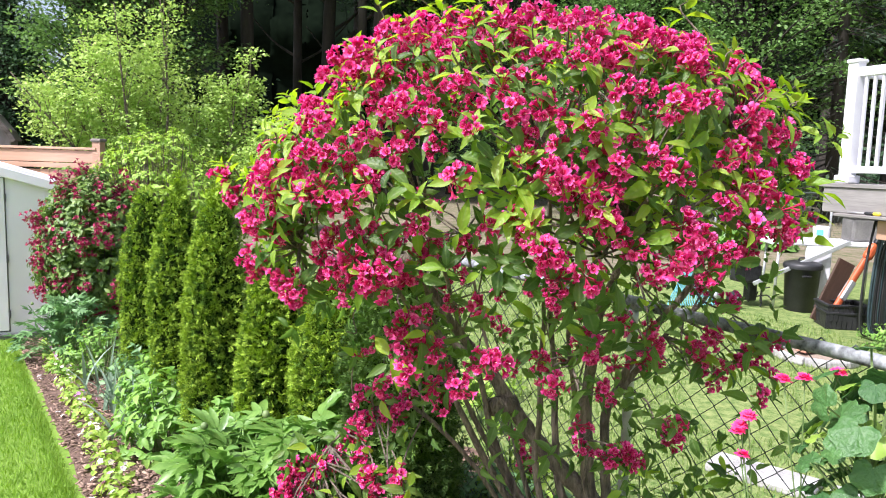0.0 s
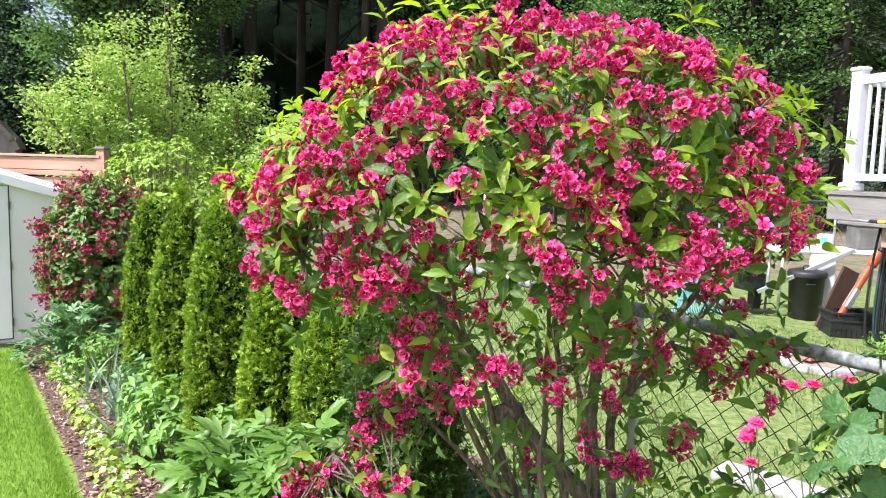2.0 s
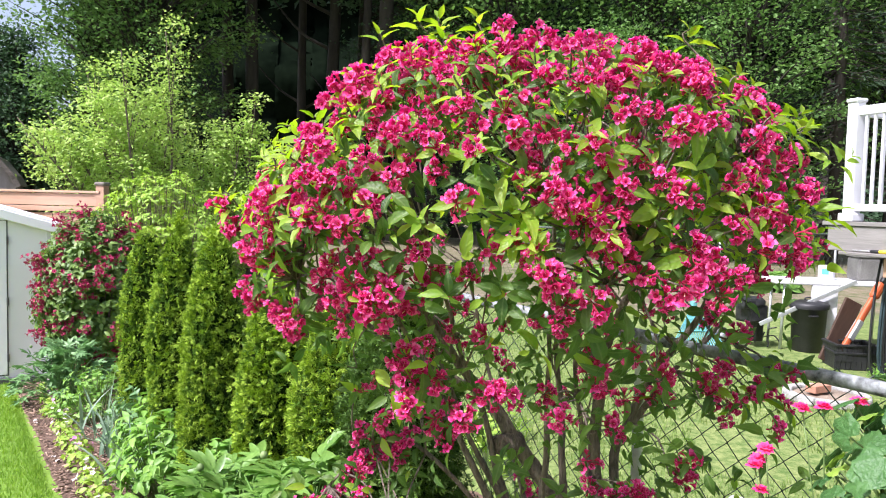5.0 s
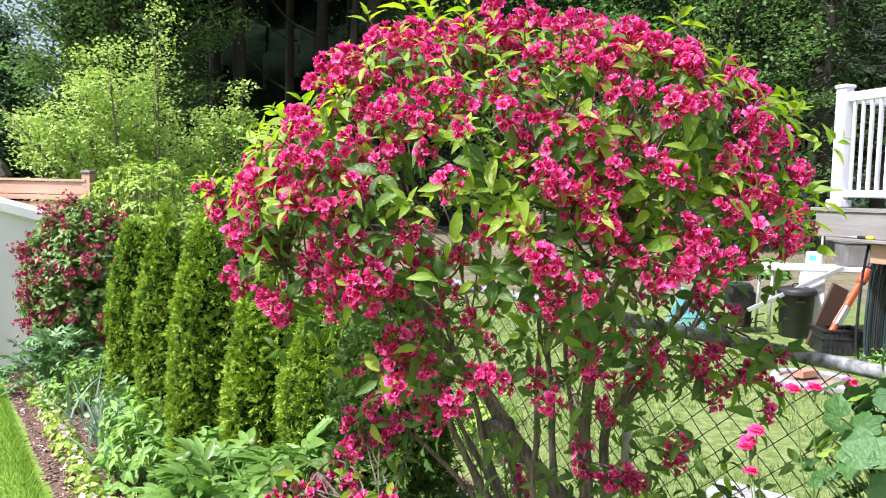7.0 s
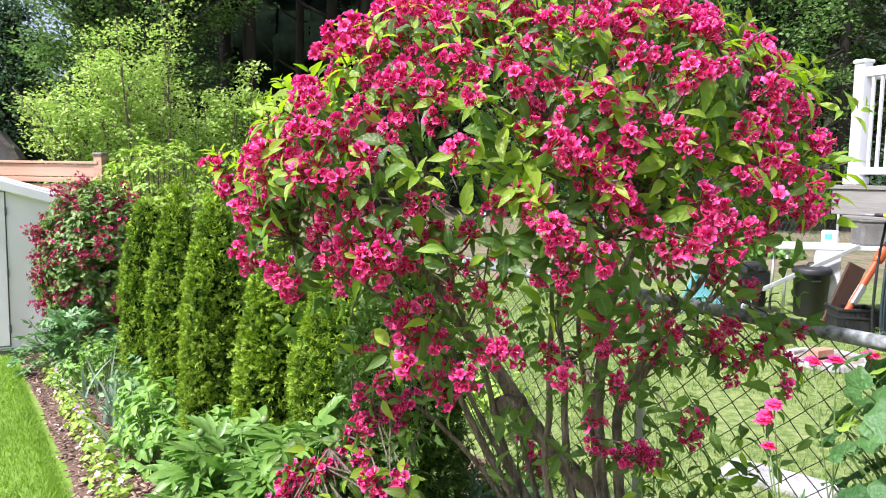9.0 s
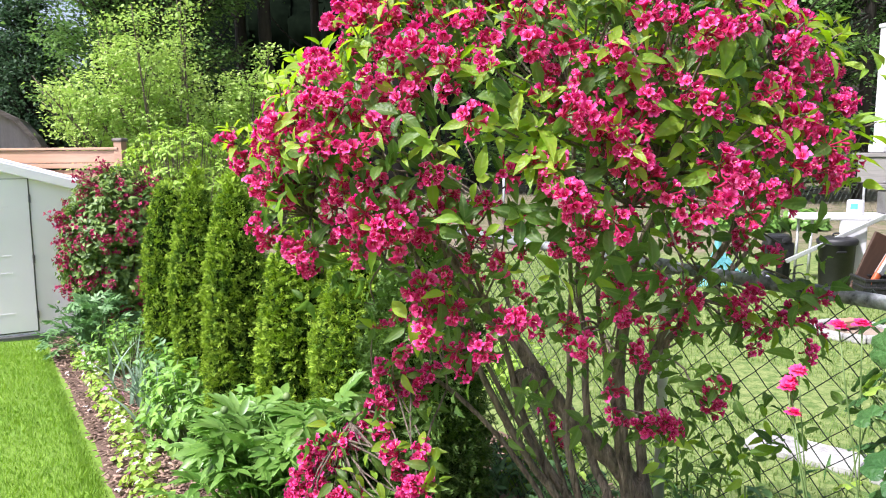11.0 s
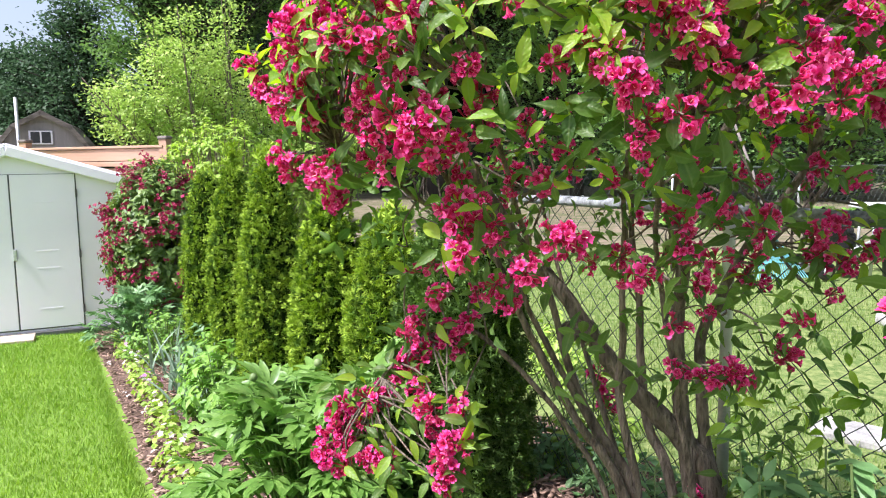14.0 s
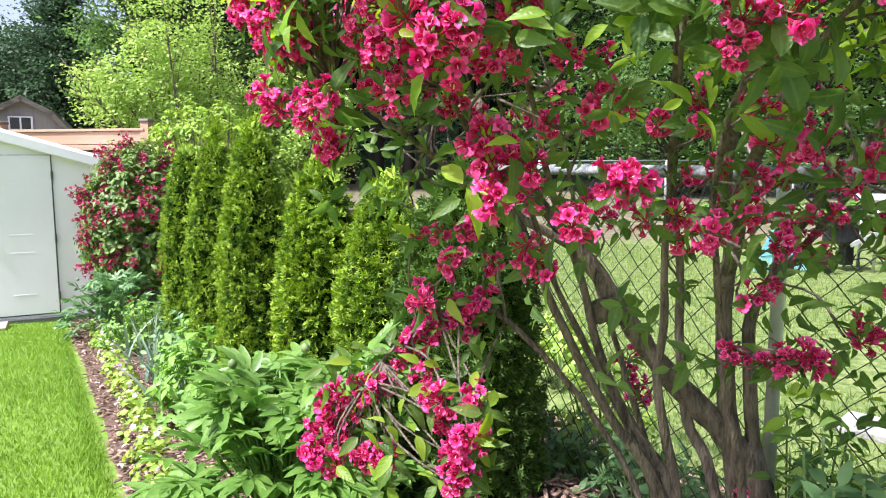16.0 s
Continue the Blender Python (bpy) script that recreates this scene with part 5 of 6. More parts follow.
def pink_flowers():
    rng = random.Random(52)
    heads = ((1.28, 0.92, 1.243), (1.325, 0.93, 1.243), (1.42, 0.98, 1.24), (1.29, 1.06, 1.125), (1.265, 1.05, 1.095), (1.28, 1.07, 1.10), (1.275, 1.04, 1.05))
    for k, (x, y, z) in enumerate(heads):
        fx, fy = 1.36 + rng.uniform(-.05, .05), 1.0 + rng.uniform(-.05, .05)
        z0 = g(fx, fy)
        top = thing("catchfly_flower", fx, fy, z0, "hot pink double flower on a thin bare stalk", "flower", "pink flowers by the fence")
        tip = Vector((x - fx, y - fy, z - z0))
        put("stalk", *tube(bend([(0, 0, 0), (tip.x * 0.3, tip.y * 0.3, tip.z * 0.6), tuple(tip)], 4), [0.0014] * 9, n=5), STALK, top, smooth=True)
        items = []
        for ring, (n, L, tilt) in enumerate(((9, 0.019, 8), (8, 0.016, 32), (6, 0.011, 58))):
            for i in range(n):
                items.append(laid(leaf(L, L * 0.8, rows=3, droop=0.15, fold=0.15, wave=0.1), pose(0, 0, 0.001 * ring, 0, 0, 360 * i / n + 17 * ring) @ pose(0, 0, 0, tilt + rng.uniform(-8, 8))))
        v, f = merge(items)
        m = aim(tip, (rng.uniform(-.3, .2), rng.uniform(-.4, .1), 1), rng)
        put("petals", [m @ q for q in v], f, PINK, top)
        v, f = lathe([(0.001, -0.009), (0.005, -0.006), (0.006, 0), (0.004, 0.002)], 8)
        put("calyx", [m @ Vector(q) for q in v], f, STALK, top, smooth=True)


pink_flowers()
for i, (a, b, h, n, s) in enumerate(((-0.15, -0.16, 0.80, 95, 61), (0.12, -0.16, 0.76, 90, 62), (-0.4, -0.15, 0.45, 40, 63), (2.25, 0.85, 0.36, 40, 64), (2.6, 1.15, 0.36, 40, 65), (-0.1, -0.32, 0.42, 45, 66), (0.40, 0.12, 0.66, 60, 67), (-0.02, -0.10, 0.72, 70, 68), (0.20, -0.08, 0.60, 60, 69), (1.35, 0.35, 0.55, 60, 59), (0.62, -0.02, 0.44, 45, 58), (0.90, 0.10, 0.34, 45, 57), (1.16, 0.14, 0.30, 45, 56), (1.42, 0.16, 0.30, 45, 55), (0.28, 0.06, 0.60, 60, 54))):
    x, y = plan(a, b)
    small_shrub("perennial_plant", x, y, 0.24, h, n, leaf(0.06, 0.024, droop=0.25), FRESH if b > 0.2 or s in (54, 67, 69) else PEONY_FAR, "leafy green perennial growing against the wire fence", s, "plant")


# ---- neighbour's yard ----
def deck():
    x, y = 4.37, 6.02
    z = g(x, y)
    top = thing("deck", x, y, z, "raised weathered wooden deck with garden gear stored under it", "deck", rz=-72)
    Z = 1.50 - z
    part("rim_beam", box(4.2, 0.045, 0.22, at=(2.0, 0, Z - 0.11), bevel=0.006), DECKWOOD, top, "weathered wooden rim beam")
    part("rim_beam", box(0.045, 4.0, 0.22, at=(-0.10, 2.03, Z - 0.11), bevel=0.006), DECKWOOD, top, "weathered wooden rim beam")
    for i in range(28):
        part("deck_board", box(4.3, 0.135, 0.035, at=(2.0, 0.03 + 0.145 * i, Z + 0.02), bevel=0.004), DECKWOOD, top)
    for px, py in ((1.0, 0.25), (2.9, 0.25), (0.9, 3.6), (2.4, 3.6)):
        part("support_post", box(0.14, 0.14, Z - 0.24, at=(px, py, (Z - 0.24) / 2)), GREYWOOD, top)
    part("beam", box(2.4, 0.14, 0.16, at=(1.64, 0.08, Z - 0.34), bevel=0.006), CEDAR, top, "pale new timber beam")
    part("ledge", box(1.9, 0.16, 0.028, at=(1.02, 0.0, Z - 0.236), bevel=0.005), DECKWOOD, top, "grey ledge board under the rim")
    # added wall; its dark colour stands in for shade under the deck
    part("back_wall", box(5.4, 0.12, Z - 0.03, at=(2.6, 3.95, (Z - 0.03) / 2)), BARK_DARK, top, "dark wall added for the shade behind the store")
    driver = thing("screwdriver", 0, 0, 0, "screwdriver with a yellow and black handle on the ledge", "tool")
    driver.matrix_world = top.matrix_world @ pose(0.36, -0.045, Z - 0.206, 0, 90, 4)
    put("shaft", *tube([(0, 0, -0.16), (0, 0, 0)], [0.004, 0.004], n=6), GALV, driver, smooth=True)
    put("grip", *tube([(0, 0, 0), (0, 0, 0.015), (0, 0, 0.06), (0, 0, 0.075)], [0.012, 0.016, 0.016, 0.011], n=10), BLACKP, driver, smooth=True)
    put("handle_end", *tube([(0, 0, 0.075), (0, 0, 0.085), (0, 0, 0.13), (0, 0, 0.14)], [0.011, 0.016, 0.016, 0.008], n=10), YELLOW, driver, "yellow handle end", smooth=True)
    rail = thing("deck_railing", 0, 0, 0, "white vinyl deck railing with square balusters", "railing")
    rail.matrix_world = top.matrix_world @ pose(0, 0, Z + 0.04)
    post = part("post", box(0.10, 0.10, 1.04, at=(0.06, 0.06, 0.52), bevel=0.006), PAINTED, rail)
    part("post_cap", box(0.125, 0.125, 0.035, at=(0.06, 0.06, 1.055), bevel=0.012), PAINTED, post)
    part("post_base", box(0.15, 0.15, 0.07, at=(0.06, 0.06, 0.035), bevel=0.012), PAINTED, post)
    for zz, hh in ((0.96, 0.08), (0.12, 0.06)):
        part("rail", box(2.6, 0.05, hh, at=(1.41, 0.06, zz), bevel=0.008), PAINTED, rail)
        part("rail", box(0.05, 3.5, hh, at=(0.06, 1.86, zz), bevel=0.008), PAINTED, rail)
    for i in range(28):
        part("baluster", box(0.022, 0.022, 0.80, at=(0.17 + 0.082 * i, 0.06, 0.54)), PAINTED, rail)
    for i in range(29):
        part("baluster", box(0.022, 0.022, 0.80, at=(0.06, 0.18 + 0.115 * i, 0.54)), PAINTED, rail)


deck()


def bin_():
    x, y = 4.92, 7.42
    top = thing("refuse_bin", x, y, g(x, y), "round black plastic dustbin with its lid on", "bin")
    put("body", *lathe([(0.15, 0), (0.16, 0.01), (0.182, 0.46), (0.192, 0.465), (0.192, 0.49), (0.18, 0.49)]), BLACKP, top, smooth=True)
    put("lid", *lathe([(0.20, 0.47), (0.204, 0.51), (0.188, 0.53), (0.11, 0.55), (0.05, 0.555), (0.0, 0.555)]), BLACKP, top, smooth=True)
    v, f = tube(bend([(-0.05, 0, 0.55), (-0.04, 0, 0.58), (0.04, 0, 0.58), (0.05, 0, 0.55)], 4), [0.009] * 13, n=6)
    put("lid_handle", v, f, BLACKP, top, smooth=True)
    part("side_grip", box(0.10, 0.03, 0.02, at=(-0.05, -0.186, 0.40), bevel=0.006), BLACKP, top)


bin_()


def workbench():
    x, y = 5.22, 7.60
    z = g(x, y)
    top = thing("folding_table", x, y, z, "white plastic folding table with steel legs beside the bin", "table", rz=-8)
    H = 0.88 - z
    part("tabletop", box(1.36, 0.5, 0.05, at=(0.04, 0, H - 0.025), bevel=0.012), PAINTED, top)
    for px in (-0.55, 0.58):
        for py in (-0.2, 0.2):
            put("leg", *tube([(px, py, 0), (px + 0.02, py, H - 0.05)], [0.016, 0.016], n=8), GALV, top, smooth=True)
    part("front_panel", box(0.27, 0.05, 0.72, at=(-0.12, -0.22, 0.40), bevel=0.01), PAINTED, top, "white panel under the table")
    part("ladder_rail", box(1.1, 0.03, 0.045, at=(-0.32, -0.30, 0.53), rot=(0, -27, 0), bevel=0.006), GALV, top, "aluminium ladder rail")
    tank = thing("plastic_jug", 0, 0, 0, "white plastic canister with a small blue label", "canister")
    tank.matrix_world = top.matrix_world @ pose(-0.03, -0.02, H)
    put("body", *lathe([(0.0, 0), (0.08, 0), (0.085, 0.01), (0.085, 0.14), (0.075, 0.155), (0.0, 0.157)]), PAINTED, tank, smooth=True)
    part("label", box(0.07, 0.006, 0.06, at=(-0.045, -0.074, 0.09), rot=(0, 0, -25)), BLUE, tank, "blue label")
    crate = thing("foam_box", 0, 0, 0, "grey translucent plastic storage box standing on the table", "box")
    crate.matrix_world = top.matrix_world @ pose(0.45, 0.03, H)
    part("body", box(0.38, 0.30, 0.26, at=(0, 0, 0.13), bevel=0.03), CLOUDY, crate)
    part("lid", box(0.40, 0.32, 0.02, at=(0, 0, 0.27), bevel=0.008), CLOUDY, crate)


workbench()


def crates():
    x, y = 4.93, 6.66
    z = g(x, y)
    for k in range(2):
        top = thing("plastic_crate", x, y, z + 0.075 * k, "black plastic nursery crate in a stack under the deck", "crate", "stacked crates", rz=-12 + 3 * k)
        part("bottom", box(0.38, 0.34, 0.012, at=(0, 0, 0.006)), BLACKP, top)
        for sx, sy, px, py in ((0.38, 0.014, 0, -0.17), (0.38, 0.014, 0, 0.17), (0.014, 0.34, -0.19, 0), (0.014, 0.34, 0.19, 0)):
            part("rim", box(sx + 0.02, sy + 0.02, 0.022, at=(px, py, 0.16), bevel=0.004), BLACKP, top)
            for i in range(8):
                t = (i - 3.5) / 8
                part("slat", box(0.042 if sx > sy else 0.01, 0.01 if sx > sy else 0.04, 0.15, at=(px + (t * sx if sx > sy else 0), py + (t * sy if sy > sx else 0), 0.08)), BLACKP, top)
    tool = thing("hedge_trimmer", x, y, z + 0.1, "orange long-handled garden power tool leaning against the deck", "tool")
    tool.matrix_world = pose(x - 0.08, y, z + 0.16, 0, 32, 10)
    part("shaft", box(0.065, 0.05, 0.62, at=(0, 0, 0.31), bevel=0.02), ORANGE, tool)
    part("motor_housing", box(0.09, 0.08, 0.18, at=(0, 0, 0.70), bevel=0.03), ORANGE, tool)
    part("grip", box(0.05, 0.05, 0.18, at=(0, 0, 0.88), bevel=0.015), BLACKP, tool)
    part("guard_plate", box(0.06, 0.065, 0.22, at=(0, -0.005, 0.24), bevel=0.01), GALV, tool, "grey metal plate")
    board = thing("dark_board", x, y, z, "dark brown wooden board leaning against the deck post", "board")
    board.matrix_world = pose(x - 0.14, y + 0.16, z + 0.01, 0, 24, 8)
    part("plank", box(0.20, 0.03, 0.68, at=(0, 0, 0.34), bevel=0.005), BOARD, board)
    rng = random.Random(6)
    hose = thing("garden_hose", 4.74, 5.84, 0.0, "dark garden hoses hanging in loops under the deck", "hose")
    for k in range(18):
        ox, s = rng.uniform(-0.10, 0.22), rng.uniform(0.03, 0.1)
        pts = [(ox, rng.uniform(-.04, .04), 1.22), (ox - s, -0.03, 0.8), (ox - s * 0.8, 0, 0.3), (ox + s * 0.3, 0, 0.2), (ox + s, 0.02, 0.45), (ox + s * 1.1, 0.03, 0.9), (ox + 0.02, 0.04, 1.22)]
        line = bend(pts, 5)
        put("loop", *tube(line, [0.011] * len(line), n=6), HOSE if k % 3 == 0 else BLACKP, hose, smooth=True)


crates()


def tiller():
    x, y = 4.36, 7.58
    top = thing("garden_tiller", x, y, g(x, y), "small black motor tiller with grey wheel discs parked on the grass", "machine", rz=196)
    part("engine", box(0.26, 0.24, 0.20, at=(0, 0, 0.38), bevel=0.03), BLACKM, top)
    put("fan_cover", *lathe([(0.14, 0.48), (0.14, 0.52), (0.10, 0.56), (0.0, 0.565)], 18), BLACKM, top, smooth=True)
    part("fuel_tank", box(0.22, 0.13, 0.12, at=(0.10, 0.06, 0.50), bevel=0.03), BLACKP, top)
    part("gear_case", box(0.12, 0.10, 0.28, at=(-0.08, 0, 0.20), bevel=0.02), BLACKM, top)
    part("muffler", box(0.09, 0.12, 0.09, at=(-0.16, -0.08, 0.42), bevel=0.02), GALV, top)
    for s in (-1, 1):
        w = put("wheel", *[[tuple(pose(0.26, s * 0.15, 0.105, 90) @ Vector(p)) for p in lathe([(0.0, -.03), (0.055, -.03), (0.095, -0.02), (0.10, 0), (0.095, 0.02), (0.055, 0.03), (0, 0.03)], 18)[0]], lathe([(0, 0)] * 7, 18)[1]], BLACKP, top, smooth=True)
        put("rim", *[[tuple(pose(0.26, s * 0.15, 0.105, 90) @ Vector(p)) for p in lathe([(0.0, -.036), (0.05, -.034), (0.056, 0), (0.05, 0.034), (0, 0.036)], 18)[0]], lathe([(0, 0)] * 5, 18)[1]], GALV, w, "grey wheel disc", smooth=True)
        line = bend([(-0.05, s * 0.10, 0.42), (0.35, s * 0.16, 0.60), (0.72, s * 0.22, 0.82), (0.86, s * 0.22, 0.84)], 5)
        put("handlebar", *tube(line, [0.012] * len(line), n=7), BLACKM, top, smooth=True)
    for k in range(8):
        ph = k * math.pi / 4
        s = -1 if k % 2 else 1
        line = bend([(-0.16, s * 0.08, 0.13), (-0.16 + 0.08 * math.cos(ph), s * 0.10, 0.13 + 0.08 * math.sin(ph)), (-0.16 + 0.12 * math.cos(ph + 0.5), s * 0.15, 0.13 + 0.12 * math.sin(ph + 0.5))], 4)
        put("tine", *tube(line, [0.008] * len(line), n=5), BLACKM, top, smooth=True)


tiller()


def rake():
    x, y = 3.74, 7.50
    top = thing("leaf_rake", x, y, g(x, y), "teal plastic fan-shaped leaf rake standing tines down", "rake", rz=10)
    top.matrix_world = top.matrix_world @ Matrix.Diagonal((1.2, 1.2, 1.1, 1))
    put("handle", *tube([(0, 0.1, 0.36), (0.02, 0.5, 1.0), (0.05, 0.9, 1.5)], [0.013] * 3, n=8), GREYWOOD, top, smooth=True)
    for i in range(21):
        t = (i - 10) / 10
        line = bend([(0.02 * t, 0.1, 0.38), (0.14 * t, 0.05, 0.20), (0.24 * t, 0.0, 0.05), (0.25 * t, -0.03, 0.015)], 3)
        put("tine", *tube(line, [0.0055] * len(line), n=4), TEAL, top)
    for zz, w in ((0.28, 0.085), (0.16, 0.165)):
        line = [(w * (k - 5) / 5, 0.075 - 0.35 * (0.28 - zz), zz - 0.01 * abs(k - 5) / 5) for k in range(11)]
        put("brace", *tube(line, [0.011] * 11, n=5), TEAL, top)
    part("socket", box(0.05, 0.06, 0.10, at=(0, 0.10, 0.40), bevel=0.015), TEAL, top)


rake()


def planter_ring():
    x, y = 4.0, 5.45
    top = thing("planting_ring", x, y, g(x, y), "pale concrete edging ring with soil and a loose brick in it", "planter")
    top.matrix_world = top.matrix_world @ Matrix.Diagonal((0.85, 0.85, 0.85, 1))
    n = 12
    for i in range(n):
        ph = 360 * i / n
        ob = part("edging_block", box(0.185, 0.09, 0.08, at=(0, 0, 0.03), bevel=0.02), CONC, top)
        ob.matrix_basis = pose(0.34 * math.cos(radians(ph)), 0.34 * math.sin(radians(ph)), 0, 0, 0, ph + 90)
    v, f = lathe([(0.0, 0.05), (0.15, 0.055), (0.27, 0.045), (0.32, 0.02)], 20)
    put("soil", v, f, SOIL, top, "dry brown soil", smooth=True)
    ob = part("loose_brick", box(0.20, 0.095, 0.06, at=(0, 0, 0.03), bevel=0.006), BRICK, None)
    ob.matrix_world = pose(x - 0.08, y - 0.02, g(x, y) + 0.065, 0, 0, 25)
    tagged(ob, "single reddish brick lying on the planter soil", "brick")


planter_ring()


def stepping_stones():
    rng = random.Random(8)
    for x, y, sx, sy, rz in ((2.42, 3.14, 0.52, 0.22, -43), (2.81, 2.75, 0.50, 0.22, -46), (3.2, 2.4, 0.5, 0.22, -40)):
        top = thing("stepping_stone", x, y, g(x, y) - 0.01, "pale worn concrete stepping stone set in the grass", "paving stone", "stepping stones", rz=rz)
        part("slab", box(sx, sy, 0.06, at=(0, 0, 0.03), bevel=0.018), CONC, top)


stepping_stones()
small_shrub("boxwood_bush", 5.0, 5.75, 0.42, 0.34, 200, leaf(0.035, 0.02), LIME, "low clipped light green bush in the yard", 36)
for k, (x, y) in enumerate(((4.9, 12.9), (5.7, 13.1), (6.5, 12.7), (4.1, 13.3), (7.4, 12.9))):
    small_shrub("hosta_plant", x, y, 0.42, 0.38, 70, leaf(0.16, 0.09, droop=0.35), LIME if k % 2 else PEONY, "broad-leaved hosta by the bare earth path", 70 + k, "plant")


def far_wire_fence():
    x, y = 2.0, 14.2
    top = thing("boundary_fence", x, y, g(x, y), "far chain-link boundary fence with a dark top rail", "fence")
    for i in range(7):
        put("post", *tube([(2.4 * i, 0, 0), (2.4 * i, 0, 1.05)], [0.025, 0.025], n=8), GALV, top, smooth=True)
    put("top_rail", *tube([(2.4 * i, 0, 1.03) for i in range(7)], [0.022] * 7, n=8), WIRE, top, smooth=True)
    vs, fs = [], []
    for i in range(140):
        for s in (-1, 1):
            v, f = tube([(0.1 * i, 0, 0.0), (0.1 * i + s * 0.5, 0, 1.02)], [0.002, 0.002], n=3)
            k = len(vs); vs += v; fs += [tuple(q + k for q in face) for face in f]
    put("wire_mesh", vs, fs, WIRE, top)


far_wire_fence()


# ---- beyond the shed ----
def board_fence():
    x0, y0 = -3.78, 10.1
    top = thing("wooden_fence", x0, y0, -0.75, "reddish cedar board fence with a flat top cap and square posts", "fence", rz=168)
    H = 2.43
    for k in range(5):
        post = part("post", box(0.12, 0.12, H + 0.08, at=(2.4 * k, 0, (H + 0.08) / 2)), CEDAR, top)
        part("post_cap", box(0.16, 0.16, 0.05, at=(2.4 * k, 0, H + 0.10), bevel=0.02), GREYWOOD, post)
    part("cap_board", box(9.6, 0.15, 0.035, at=(4.8, 0, H - 0.02), bevel=0.006), CEDAR, top)
    part("top_board", box(9.6, 0.03, 0.17, at=(4.8, 0.03, H - 0.13), bevel=0.005), CEDAR, top)
    part("rail", box(9.6, 0.05, 0.07, at=(4.8, 0.05, H - 0.26), bevel=0.005), CEDAR, top)
    for i in range(66):
        part("board", box(0.138, 0.022, H - 0.32, at=(0.10 + 0.145 * i, 0.03, (H - 0.32) / 2), bevel=0.003), CEDAR, top)


board_fence()


def barn():
    x, y = -12.75, 22.0
    z = -0.85
    top = thing("barn_shed", x, y, z, "grey wooden shed with a gambrel roof and one small window", "shed", rz=24)
    pts = [(-1.32, 2.75), (-1.2, 3.0), (-0.80, 3.52), (0, 3.95), (0.80, 3.52), (1.2, 3.0), (1.32, 2.75)]
    D = 3.0
    vs = [(-1.22, 0, 0), (1.22, 0, 0)] + [(px * 0.95, 0, pz) for px, pz in reversed(pts)]
    n = len(vs)
    vs = vs + [(a, D, c) for a, b, c in vs]
    fs = [tuple(range(n)), tuple(range(2 * n - 1, n - 1, -1))] + [(i, n + i, n + (i + 1) % n, (i + 1) % n) for i in range(n)]
    put("wall", vs, fs, BARNWOOD, top)
    for (ax, az), (bx, bz) in zip(pts[:-1], pts[1:]):
        L, ang = math.hypot(bx - ax, bz - az) + 0.08, -math.degrees(math.atan2(bz - az, bx - ax))
        part("roof_panel", box(L, D + 0.4, 0.07, at=((ax + bx) / 2, D / 2, (az + bz) / 2 + 0.05), rot=(0, ang, 0)), SHINGLE, top)
        part("fascia", box(L, 0.05, 0.13, at=((ax + bx) / 2, -0.19, (az + bz) / 2 + 0.0), rot=(0, ang, 0)), GREYWOOD, top)
    win = part("window", box(0.66, 0.06, 0.42, at=(-0.05, -0.03, 3.22), bevel=0.01), VINYL, top, "small white framed window")
    for s in (-1, 1):
        part("pane", box(0.25, 0.02, 0.34, at=(-0.05 + s * 0.15, -0.055, 3.22)), GLASS, win)
    put("flue_pipe", *tube([(-0.62, -0.3, 0), (-0.62, -0.3, 4.4)], [0.05, 0.05], n=10), GALV, top, "grey metal flue pipe", smooth=True)
    house = thing("house_roof", -15.2, 24.5, -1.0, "pale low house with a light roof behind the shed", "house", rz=20)
    part("wall", box(3, 4, 3.2, at=(0, 0, 1.6)), VINYL, house)
    part("roof", box(3.4, 4.4, 0.3, at=(0, 0, 3.35), rot=(0, 8, 0), bevel=0.05), CONC, house)


barn()


